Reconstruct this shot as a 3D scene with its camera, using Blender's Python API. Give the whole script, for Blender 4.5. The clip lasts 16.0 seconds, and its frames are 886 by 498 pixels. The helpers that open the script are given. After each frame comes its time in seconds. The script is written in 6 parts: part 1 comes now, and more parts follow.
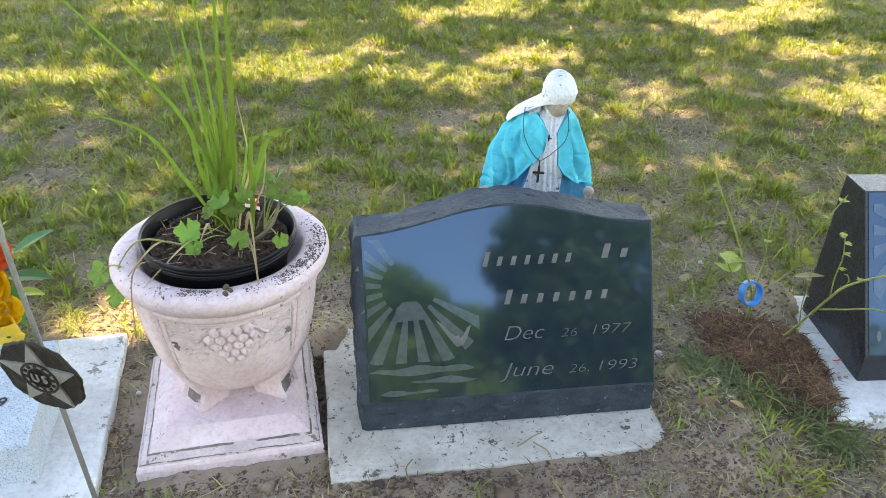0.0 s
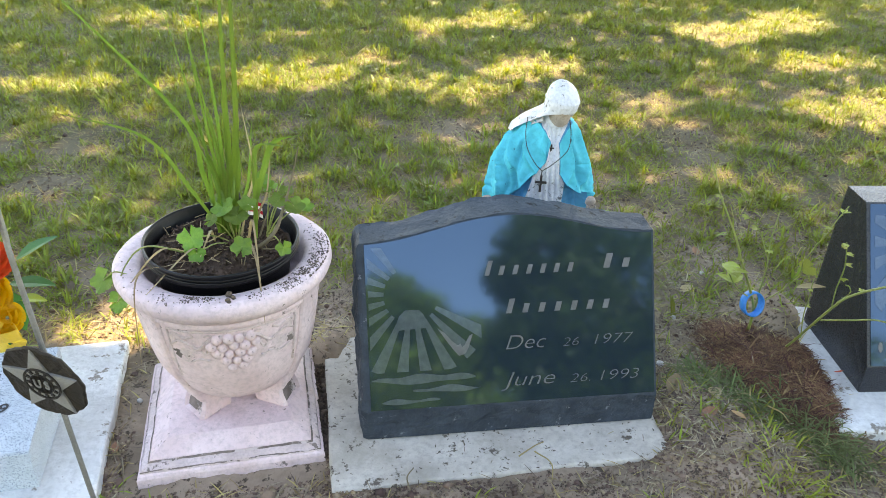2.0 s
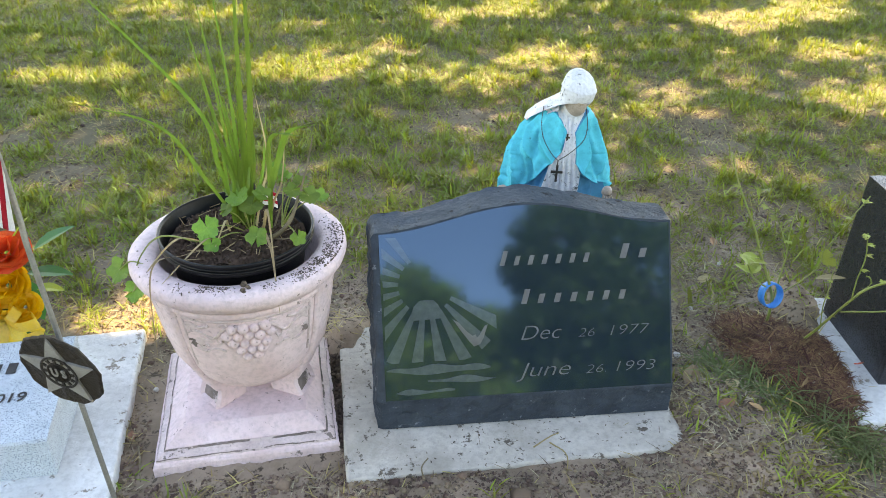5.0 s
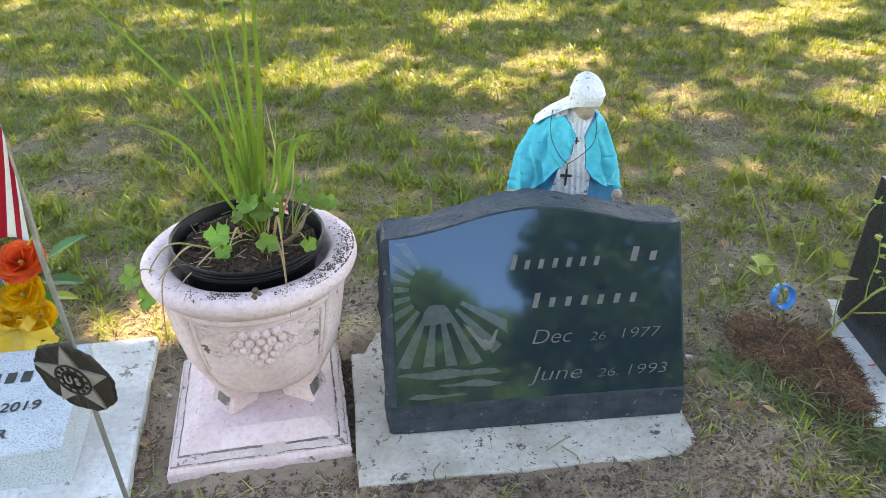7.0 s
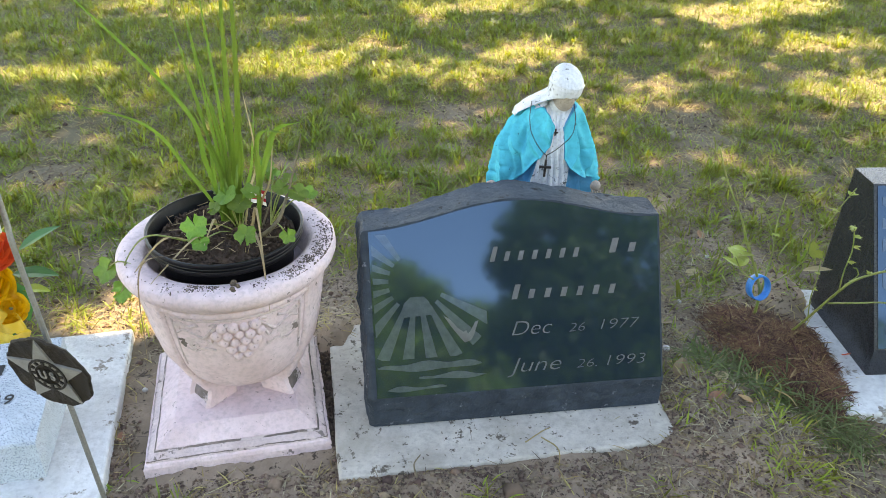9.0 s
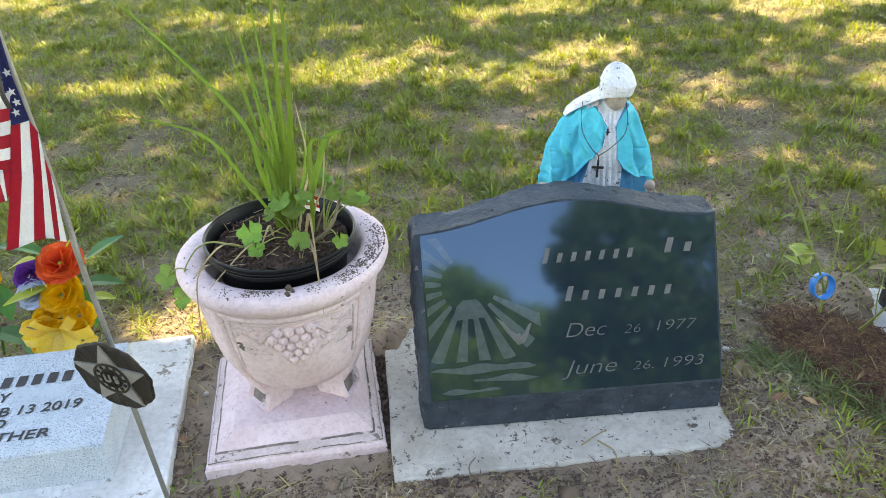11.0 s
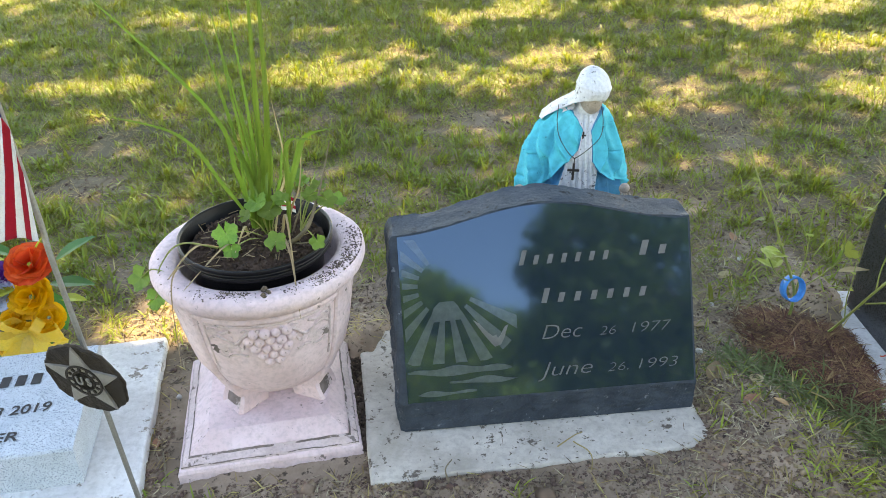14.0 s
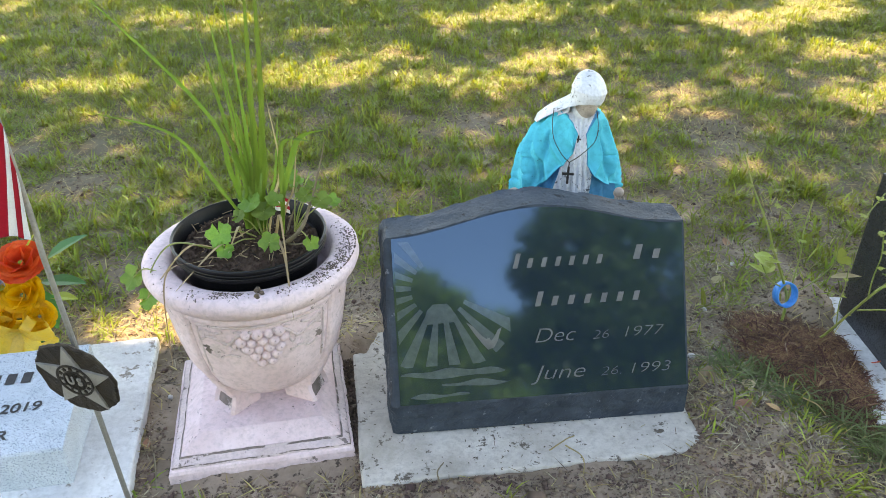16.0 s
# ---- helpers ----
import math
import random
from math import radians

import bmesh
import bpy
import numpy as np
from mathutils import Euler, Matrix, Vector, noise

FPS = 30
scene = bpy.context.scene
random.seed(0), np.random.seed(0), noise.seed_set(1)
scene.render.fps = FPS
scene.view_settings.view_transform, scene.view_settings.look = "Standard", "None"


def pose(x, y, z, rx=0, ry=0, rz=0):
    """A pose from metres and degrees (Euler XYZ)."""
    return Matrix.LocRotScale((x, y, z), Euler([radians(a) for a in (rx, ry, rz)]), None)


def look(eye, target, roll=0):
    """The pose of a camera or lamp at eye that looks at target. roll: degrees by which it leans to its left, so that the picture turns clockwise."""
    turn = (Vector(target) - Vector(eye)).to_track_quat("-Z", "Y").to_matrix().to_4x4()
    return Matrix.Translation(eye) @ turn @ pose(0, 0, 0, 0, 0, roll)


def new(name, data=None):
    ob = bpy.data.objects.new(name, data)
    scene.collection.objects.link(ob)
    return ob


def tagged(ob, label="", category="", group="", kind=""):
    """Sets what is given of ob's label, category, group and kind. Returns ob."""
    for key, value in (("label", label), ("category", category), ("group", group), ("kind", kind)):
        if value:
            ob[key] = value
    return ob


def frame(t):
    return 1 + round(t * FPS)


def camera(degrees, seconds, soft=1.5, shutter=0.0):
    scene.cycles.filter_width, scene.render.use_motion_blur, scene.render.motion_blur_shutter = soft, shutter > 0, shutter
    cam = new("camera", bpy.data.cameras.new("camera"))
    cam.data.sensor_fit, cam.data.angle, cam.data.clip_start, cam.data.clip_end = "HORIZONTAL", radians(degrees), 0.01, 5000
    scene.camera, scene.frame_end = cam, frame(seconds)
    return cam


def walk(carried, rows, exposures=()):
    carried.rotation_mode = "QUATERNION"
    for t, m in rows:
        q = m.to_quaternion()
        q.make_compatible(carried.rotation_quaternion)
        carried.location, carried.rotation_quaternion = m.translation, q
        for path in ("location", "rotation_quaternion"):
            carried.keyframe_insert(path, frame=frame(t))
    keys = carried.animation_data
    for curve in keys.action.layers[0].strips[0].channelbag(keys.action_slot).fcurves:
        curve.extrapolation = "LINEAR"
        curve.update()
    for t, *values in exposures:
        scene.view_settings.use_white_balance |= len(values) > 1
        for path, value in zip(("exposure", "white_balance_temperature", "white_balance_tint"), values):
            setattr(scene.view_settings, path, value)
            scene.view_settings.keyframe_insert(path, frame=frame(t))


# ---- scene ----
cam = camera(57.8, 16.0, soft=0.6)
PATH = [
    (0, (-0.016, -1.254, 1.202), (0.215, 0.455, 0.189), 0.8),
    (0.5, (-0.017, -1.253, 1.205), (0.222, 0.458, 0.198), 1.1),
    (1, (-0.016, -1.256, 1.202), (0.222, 0.458, 0.198), 1.0),
    (1.5, (-0.019, -1.256, 1.201), (0.216, 0.46, 0.201), 1.1),
    (2, (-0.021, -1.258, 1.2), (0.211, 0.464, 0.21), 1.1),
    (2.5, (-0.019, -1.256, 1.203), (0.206, 0.467, 0.212), 0.9),
    (3, (-0.017, -1.259, 1.198), (0.188, 0.468, 0.211), 0.6),
    (3.5, (-0.019, -1.255, 1.197), (0.18, 0.469, 0.202), 0.5),
    (4, (-0.018, -1.251, 1.194), (0.177, 0.464, 0.185), 0.6),
    (6.5, (-0.018, -1.255, 1.2), (0.154, 0.461, 0.187), -0.1),
    (7, (-0.016, -1.255, 1.198), (0.148, 0.469, 0.196), -0.5),
    (7.5, (-0.016, -1.255, 1.194), (0.148, 0.474, 0.202), -0.8),
    (8, (-0.013, -1.252, 1.196), (0.149, 0.474, 0.2), -1.1),
    (8.5, (-0.016, -1.249, 1.193), (0.157, 0.473, 0.189), -0.7),
    (9, (-0.026, -1.248, 1.196), (0.2, 0.457, 0.175), 0.5),
    (9.5, (-0.017, -1.259, 1.196), (0.152, 0.457, 0.182), -0.8),
    (10, (-0.012, -1.258, 1.197), (0.074, 0.464, 0.183), -2.7),
    (12.5, (-0.018, -1.249, 1.188), (0.064, 0.482, 0.191), -2.9),
    (13, (-0.022, -1.254, 1.19), (0.098, 0.477, 0.194), -2.2),
    (13.5, (-0.03, -1.254, 1.188), (0.125, 0.478, 0.2), -1.6),
    (14, (-0.024, -1.254, 1.19), (0.129, 0.47, 0.188), -1.5),
    (14.5, (-0.025, -1.25, 1.192), (0.117, 0.464, 0.172), -1.3),
    (15, (-0.02, -1.251, 1.187), (0.117, 0.473, 0.182), -1.3),
    (15.5, (-0.026, -1.255, 1.185), (0.13, 0.474, 0.193), -1.0),
    (16, (-0.027, -1.251, 1.19), (0.145, 0.474, 0.191), -0.6),
]
walk(cam, [(t, look(eye, target, roll)) for t, eye, target, roll in PATH], [(0, 2.52, 9450, 14), (3.5, 2.50, 9450, 14), (6, 2.42, 9450, 14), (16, 2.42, 9450, 14)])

# ---- light ----
SUN_EL, SUN_AZ = radians(52), radians(62)  # azimuth counted from +x
SUN_DIR = Vector((math.cos(SUN_EL) * math.cos(SUN_AZ), math.cos(SUN_EL) * math.sin(SUN_AZ), math.sin(SUN_EL)))
world = bpy.data.worlds.new("sky")
world.use_nodes = True
scene.world = world
sky = world.node_tree.nodes.new("ShaderNodeTexSky")
sky.sky_type, sky.sun_disc = "NISHITA", False
sky.sun_elevation, sky.sun_rotation = SUN_EL, math.pi / 2 - SUN_AZ
sky.air_density, sky.dust_density, sky.ozone_density = 1.0, 0.3, 1.2
world.node_tree.links.new(sky.outputs[0], world.node_tree.nodes["Background"].inputs[0])
world.node_tree.nodes["Background"].inputs[1].default_value = 0.15
sun_data = bpy.data.lights.new("sun", "SUN")
sun_data.energy, sun_data.angle, sun_data.color = 4.3, radians(0.55), (1.0, 0.88, 0.68)
sun = new("sun", sun_data)
sun.matrix_world = look(SUN_DIR * 30, (0, 0, 0))

# ---- materials ----
def mat(name, a, b, scale=12.0, rough=0.7, bump=0.0, bump_scale=120.0, speck=None, speck_scale=60.0, speck_at=0.62, metal=0.0,
        spec=0.5, island=0.0, trans=None, rough_var=0.1, object_random=0.0, coat=0.0):
    """Principled surface: two colours blended by noise at two scales, optional specks, fine relief, per-island variation."""
    m = bpy.data.materials.new(name)
    m.use_nodes = True
    nt = m.node_tree
    n, l = nt.nodes, nt.links
    p = n["Principled BSDF"]
    tc = n.new("ShaderNodeTexCoord")

    def nz(s, detail, rgh=0.6):
        t = n.new("ShaderNodeTexNoise")
        t.inputs["Scale"].default_value, t.inputs["Detail"].default_value, t.inputs["Roughness"].default_value = s, detail, rgh
        l.new(tc.outputs["Object"], t.inputs["Vector"])
        return t.outputs[0]

    def ramp(src, lo, hi):
        r = n.new("ShaderNodeMapRange")
        r.inputs[1].default_value, r.inputs[2].default_value = lo, hi
        l.new(src, r.inputs[0])
        return r.outputs[0]

    def mix(fac, c1, c2, mode="MIX"):
        x = n.new("ShaderNodeMix")
        x.data_type, x.blend_type = "RGBA", mode
        for sock, val in ((x.inputs[0], fac), (x.inputs[6], c1), (x.inputs[7], c2)):
            if hasattr(val, "node"):
                l.new(val, sock)
            elif isinstance(val, float):
                sock.default_value = val
            else:
                sock.default_value = (*val, 1)
        return x.outputs[2]

    big, fine = nz(scale, 5), nz(scale * 9, 3)
    col = mix(ramp(big, 0.32, 0.68), a, b)
    mid = tuple((u + v) * 0.32 for u, v in zip(a, b))
    col = mix(ramp(fine, 0.45, 0.95), col, mid)
    if speck:
        s = nz(speck_scale, 4, 0.7)
        col = mix(ramp(s, speck_at, speck_at + 0.05), col, speck)
    if island or object_random:
        g = n.new("ShaderNodeNewGeometry") if island else n.new("ShaderNodeObjectInfo")
        src = g.outputs["Random Per Island"] if island else g.outputs["Random"]
        amt = island or object_random
        h = n.new("ShaderNodeHueSaturation")
        r1 = n.new("ShaderNodeMapRange")
        r1.inputs[3].default_value, r1.inputs[4].default_value = 1 - amt, 1 + amt
        l.new(src, r1.inputs[0])
        l.new(r1.outputs[0], h.inputs["Value"])
        r2 = n.new("ShaderNodeMapRange")
        r2.inputs[3].default_value, r2.inputs[4].default_value = 0.5 - amt * 0.07, 0.5 + amt * 0.05
        l.new(src, r2.inputs[0])
        l.new(r2.outputs[0], h.inputs["Hue"])
        l.new(col, h.inputs["Color"])
        col = h.outputs[0]
    l.new(col, p.inputs["Base Color"])
    p.inputs["Metallic"].default_value = metal
    p.inputs["Specular IOR Level"].default_value = spec
    p.inputs["Coat Weight"].default_value = coat
    p.inputs["Coat Roughness"].default_value = 0.03
    rr = n.new("ShaderNodeMapRange")
    rr.inputs[3].default_value, rr.inputs[4].default_value = max(0.0, rough - rough_var), min(1.0, rough + rough_var)
    l.new(fine, rr.inputs[0])
    l.new(rr.outputs[0], p.inputs["Roughness"])
    if bump:
        b_ = n.new("ShaderNodeBump")
        b_.inputs["Strength"].default_value, b_.inputs["Distance"].default_value = bump, 0.004
        l.new(nz(bump_scale, 6, 0.65), b_.inputs["Height"])
        l.new(b_.outputs[0], p.inputs["Normal"])
    if trans:
        t = n.new("ShaderNodeBsdfTranslucent")
        t.inputs[0].default_value = (*trans, 1)
        ms = n.new("ShaderNodeMixShader")
        ms.inputs[0].default_value = 0.35
        l.new(p.outputs[0], ms.inputs[1])
        l.new(t.outputs[0], ms.inputs[2])
        l.new(ms.outputs[0], n["Material Output"].inputs[0])
    return m


M_SOIL = mat("sandy_soil", (0.38, 0.285, 0.21), (0.20, 0.145, 0.102), 5, 0.95, 1.0, 55, (0.07, 0.05, 0.035), 38, 0.575)
M_GRASS = mat("green_grass", (0.088, 0.155, 0.018), (0.235, 0.262, 0.034), 1.6, 0.5, island=0.8, trans=(0.34, 0.38, 0.03))
M_FRINGE = mat("limp_green_grass", (0.10, 0.15, 0.045), (0.19, 0.22, 0.09), 3, 0.55, island=0.6, trans=(0.14, 0.2, 0.05))
M_STRAW = mat("dry_grass", (0.50, 0.40, 0.18), (0.30, 0.235, 0.105), 2.0, 0.7, island=0.55, trans=(0.4, 0.32, 0.12))
M_DEADBITS = mat("dead_leaf_bits", (0.26, 0.20, 0.15), (0.10, 0.07, 0.05), 8, 0.9, island=0.8)
M_CLIP = mat("grey_clippings", (0.36, 0.30, 0.21), (0.18, 0.14, 0.095), 6, 0.8, island=0.7)
M_MULCH = mat("shredded_bark", (0.22, 0.108, 0.058), (0.088, 0.045, 0.027), 14, 0.9, island=0.7)
M_DIRT = mat("potting_soil", (0.14, 0.098, 0.072), (0.06, 0.042, 0.032), 40, 0.95, 0.9, 160, island=0.3)
M_RIMSOIL = mat("drying_potting_soil", (0.20, 0.145, 0.11), (0.085, 0.06, 0.046), 30, 0.95, island=0.5)
M_BITS = mat("bark_bits", (0.10, 0.075, 0.055), (0.055, 0.04, 0.03), 20, 0.95, island=0.4)
M_POTSOIL = mat("moist_potting_soil", (0.11, 0.064, 0.042), (0.05, 0.03, 0.021), 45, 0.95, 1.0, 130, (0.03, 0.02, 0.015), 60, 0.58)
M_CRUMB = mat("soil_crumbs", (0.29, 0.205, 0.145), (0.12, 0.083, 0.057), 6, 0.95, island=0.55)
M_PAINTSLAB = mat("whitewashed_concrete", (0.64, 0.60, 0.54), (0.38, 0.345, 0.295), 9, 0.88, 0.9, 90, (0.12, 0.10, 0.08), 26, 0.60)
M_BLUESLAB = mat("flaking_white_paint_concrete", (0.74, 0.755, 0.755), (0.50, 0.505, 0.50), 8, 0.85, 0.8, 90, (0.24, 0.215, 0.185), 22, 0.60)
M_ROCK = mat("rough_black_granite", (0.014, 0.025, 0.038), (0.042, 0.061, 0.082), 22, 0.55, 1.0, 60, (0.16, 0.185, 0.21), 46, 0.63, spec=0.35)
M_HONED = mat("honed_black_granite", (0.012, 0.014, 0.018), (0.02, 0.023, 0.028), 30, 0.28, 0.1, 200, spec=0.6)
M_ROCKTOP = mat("frosted_black_granite_top", (0.050, 0.072, 0.095), (0.031, 0.046, 0.062), 18, 0.65, 0.7, 90, (0.006, 0.009, 0.013), 40, 0.6, spec=0.3)
M_POLISH = mat("polished_black_granite", (0.011, 0.022, 0.035), (0.015, 0.028, 0.042), 60, 0.05, rough_var=0.025, spec=1.0)
M_POLISH.node_tree.nodes["Principled BSDF"].inputs["IOR"].default_value = 1.65
# Tint paints the mirrored sky blue; untinted it renders grey.
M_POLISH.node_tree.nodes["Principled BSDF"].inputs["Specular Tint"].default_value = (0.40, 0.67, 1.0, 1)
M_ETCH = mat("etched_granite", (0.085, 0.105, 0.12), (0.05, 0.065, 0.078), 60, 0.09, rough_var=0.05, spec=1.0)
M_ETCH.node_tree.nodes["Principled BSDF"].inputs["IOR"].default_value = 1.6
# Same blue put into the reflection on the etched parts.
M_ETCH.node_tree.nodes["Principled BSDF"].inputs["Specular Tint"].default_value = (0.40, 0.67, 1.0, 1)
M_LETTER = mat("frosted_lettering", (0.125, 0.13, 0.135), (0.06, 0.065, 0.07), 40, 0.4, 0.2, 500, spec=0.8)
M_DOVE = mat("fine_etched_granite", (0.12, 0.125, 0.13), (0.06, 0.065, 0.07), 60, 0.35, spec=0.9)
M_GREY = mat("light_grey_granite", (0.53, 0.61, 0.67), (0.41, 0.49, 0.55), 24, 0.6, 0.35, 260, (0.13, 0.17, 0.22), 330, 0.545)
M_BLACKPAINT = mat("black_letter_paint", (0.012, 0.012, 0.013), (0.03, 0.03, 0.03), 60, 0.6)
M_PINK = mat("weathered_pink_paint", (0.82, 0.67, 0.69), (0.68, 0.52, 0.53), 11, 0.75, 0.6, 140, (0.22, 0.17, 0.16), 34, 0.645)
M_PINKWORN = mat("worn_pink_moulding", (0.74, 0.61, 0.61), (0.56, 0.45, 0.44), 20, 0.8, 0.8, 110, (0.20, 0.16, 0.15), 26, 0.60)
M_GROOVE = mat("grimy_groove", (0.30, 0.24, 0.22), (0.10, 0.08, 0.07), 14, 0.9, 0.8, 110, (0.60, 0.50, 0.49), 18, 0.55)
M_POT = mat("black_plastic", (0.004, 0.004, 0.005), (0.008, 0.008, 0.009), 20, 0.32, 0.15, 200, spec=0.28)
M_BLADE = mat("long_green_blade", (0.085, 0.18, 0.025), (0.17, 0.27, 0.045), 9, 0.4, object_random=0.4, trans=(0.17, 0.30, 0.035))
M_ROSELEAF = mat("young_rose_leaf", (0.30, 0.38, 0.06), (0.42, 0.46, 0.10), 30, 0.45, 0.3, 200, object_random=0.3, trans=(0.4, 0.45, 0.08))
M_LEAF = mat("geranium_leaf", (0.08, 0.19, 0.028), (0.18, 0.32, 0.05), 30, 0.45, 0.4, 200, object_random=0.45, trans=(0.2, 0.38, 0.04))
M_DRYBLADE = mat("dry_blade", (0.50, 0.40, 0.24), (0.36, 0.27, 0.15), 20, 0.7, object_random=0.3, trans=(0.4, 0.3, 0.15))
M_STEM = mat("woody_stem", (0.20, 0.16, 0.09), (0.13, 0.10, 0.06), 30, 0.7, 0.6, 150)
M_GSTEM = mat("green_stem", (0.30, 0.38, 0.10), (0.38, 0.36, 0.14), 25, 0.5, trans=(0.25, 0.35, 0.08))
M_BLUE = mat("turquoise_paint", (0.002, 0.47, 0.58), (0.006, 0.56, 0.68), 9, 0.6, 0.3, 120, (0.02, 0.10, 0.14), 40, 0.66, spec=0.25)
M_DEEPBLUE = mat("deep_blue_paint", (0.02, 0.25, 0.47), (0.03, 0.32, 0.55), 9, 0.5, 0.2, 120)
M_WHITE = mat("flaking_white_paint", (0.76, 0.79, 0.82), (0.55, 0.59, 0.62), 16, 0.6, 0.5, 120, (0.13, 0.14, 0.15), 60, 0.60)
M_SKIN = mat("worn_tan_plaster", (0.55, 0.47, 0.40), (0.30, 0.25, 0.21), 30, 0.7, 0.4, 140, (0.08, 0.07, 0.06), 60, 0.62)
M_BEAD = mat("dark_beads", (0.05, 0.04, 0.035), (0.02, 0.018, 0.016), 60, 0.35)
M_RING = mat("blue_plastic", (0.002, 0.20, 0.62), (0.004, 0.26, 0.70), 30, 0.35)
M_BRONZE = mat("dark_bronze", (0.055, 0.045, 0.035), (0.025, 0.02, 0.016), 45, 0.5, 1.0, 140, metal=0.6)
M_STAR = mat("brushed_aluminium", (0.40, 0.39, 0.36), (0.30, 0.29, 0.27), 40, 0.45, 0.2, 200, metal=0.5)
M_ROD = mat("galvanised_rod", (0.33, 0.33, 0.31), (0.24, 0.24, 0.22), 30, 0.5, 0.2, 200, metal=0.5)
M_DOWEL = mat("dark_stick", (0.06, 0.055, 0.05), (0.035, 0.03, 0.03), 30, 0.6)
M_FRED = mat("red_cloth", (0.42, 0.012, 0.04), (0.50, 0.02, 0.05), 40, 0.7, 0.3, 900, trans=(0.5, 0.02, 0.04))
M_FWHITE = mat("white_cloth", (0.80, 0.80, 0.80), (0.72, 0.72, 0.74), 40, 0.7, 0.3, 900, trans=(0.8, 0.8, 0.8))
M_FBLUE = mat("navy_cloth", (0.02, 0.03, 0.13), (0.03, 0.04, 0.17), 40, 0.7, 0.3, 900, trans=(0.02, 0.03, 0.14))
M_YEL = mat("yellow_silk", (0.85, 0.52, 0.02), (0.80, 0.42, 0.01), 30, 0.6, object_random=0.15, trans=(0.8, 0.5, 0.02))
M_RIB = mat("yellow_ribbon", (0.90, 0.70, 0.16), (0.86, 0.60, 0.05), 20, 0.3, object_random=0.18, trans=(0.85, 0.62, 0.06))
M_REDSILK = mat("red_orange_silk", (0.75, 0.07, 0.02), (0.80, 0.14, 0.03), 30, 0.6, object_random=0.15, trans=(0.8, 0.1, 0.02))
M_PURPLE = mat("purple_silk", (0.13, 0.02, 0.30), (0.18, 0.04, 0.36), 30, 0.6, trans=(0.2, 0.05, 0.4))
M_PALE = mat("pale_blue_silk", (0.45, 0.55, 0.75), (0.55, 0.62, 0.80), 30, 0.6, trans=(0.5, 0.6, 0.8))
M_SILKLEAF = mat("silk_leaf", (0.03, 0.12, 0.03), (0.06, 0.2, 0.05), 30, 0.5, object_random=0.3, trans=(0.05, 0.25, 0.04))
M_LIME = mat("lime_silk_leaf", (0.35, 0.42, 0.04), (0.45, 0.5, 0.06), 30, 0.5, trans=(0.4, 0.5, 0.05))
M_DEADLEAF = mat("dead_leaf", (0.33, 0.16, 0.08), (0.42, 0.26, 0.14), 40, 0.8, 0.4, 200, object_random=0.3)
M_PEBBLE = mat("pale_pebble", (0.6, 0.58, 0.55), (0.45, 0.43, 0.4), 60, 0.8, 0.4, 200)
M_BARK = mat("tree_bark", (0.10, 0.075, 0.05), (0.05, 0.04, 0.03), 8, 0.9, 1.0, 30)
# Sunlight put into the colour: lighter and yellower than the M_CROWN leaves.
M_FARLEAF = mat("far_leaves_tinted_sunlit", (0.13, 0.22, 0.03), (0.32, 0.37, 0.05), 0.8, 0.5, island=0.5, trans=(0.30, 0.38, 0.05))
M_CROWN = mat("tree_leaves", (0.06, 0.10, 0.02), (0.11, 0.16, 0.03), 3, 0.5, island=0.4, trans=(0.16, 0.24, 0.04))


# ---- building helpers ----
def link(name, bm, material, smooth=False):
    me = bpy.data.meshes.new(name)
    bm.to_mesh(me)
    bm.free()
    for m in (material if isinstance(material, (list, tuple)) else [material]):
        me.materials.append(m)
    if smooth:
        me.shade_smooth()
    return new(name, me)


def thing(name, m, label, category, group=""):
    """An empty at the base of a thing."""
    ob = new(name)
    ob.empty_display_size = 0.05
    ob.matrix_world = m
    return tagged(ob, label, category, group)


def part(name, bm, material, parent, label="", smooth=False, at=None):
    ob = link(name, bm, material, smooth)
    ob.parent = parent
    if at is not None:
        ob.matrix_basis = at
    return tagged(ob, label)


def solo(name, bm, material, label, category, m=None, smooth=False, group="", kind=""):
    ob = link(name, bm, material, smooth)
    if m is not None:
        ob.matrix_world = m
    return tagged(ob, label, category, group, kind)


def box(bm, x0, y0, z0, x1, y1, z1, bevel=0.0, seg=2):
    r = bmesh.ops.create_cube(bm, size=1.0, matrix=Matrix.LocRotScale(((x0 + x1) / 2, (y0 + y1) / 2, (z0 + z1) / 2), None, (x1 - x0, y1 - y0, z1 - z0)))
    if bevel:
        edges = list({e for v in r["verts"] for e in v.link_edges})
        bmesh.ops.bevel(bm, geom=edges, offset=bevel, segments=seg, affect="EDGES", profile=0.5)
    return bm


def loft(bm, rings, closed=True, cap0=True, cap1=True, mat_index=0):
    """Skins rings of equal length."""
    vs = [[bm.verts.new(p) for p in ring] for ring in rings]
    n = len(vs[0])
    for a, b in zip(vs, vs[1:]):
        for i in range(n if closed else n - 1):
            j = (i + 1) % n
            bm.faces.new((a[i], a[j], b[j], b[i])).material_index = mat_index
    if closed and cap0:
        bm.faces.new(vs[0][::-1]).material_index = mat_index
    if closed and cap1:
        bm.faces.new(vs[-1]).material_index = mat_index
    return vs


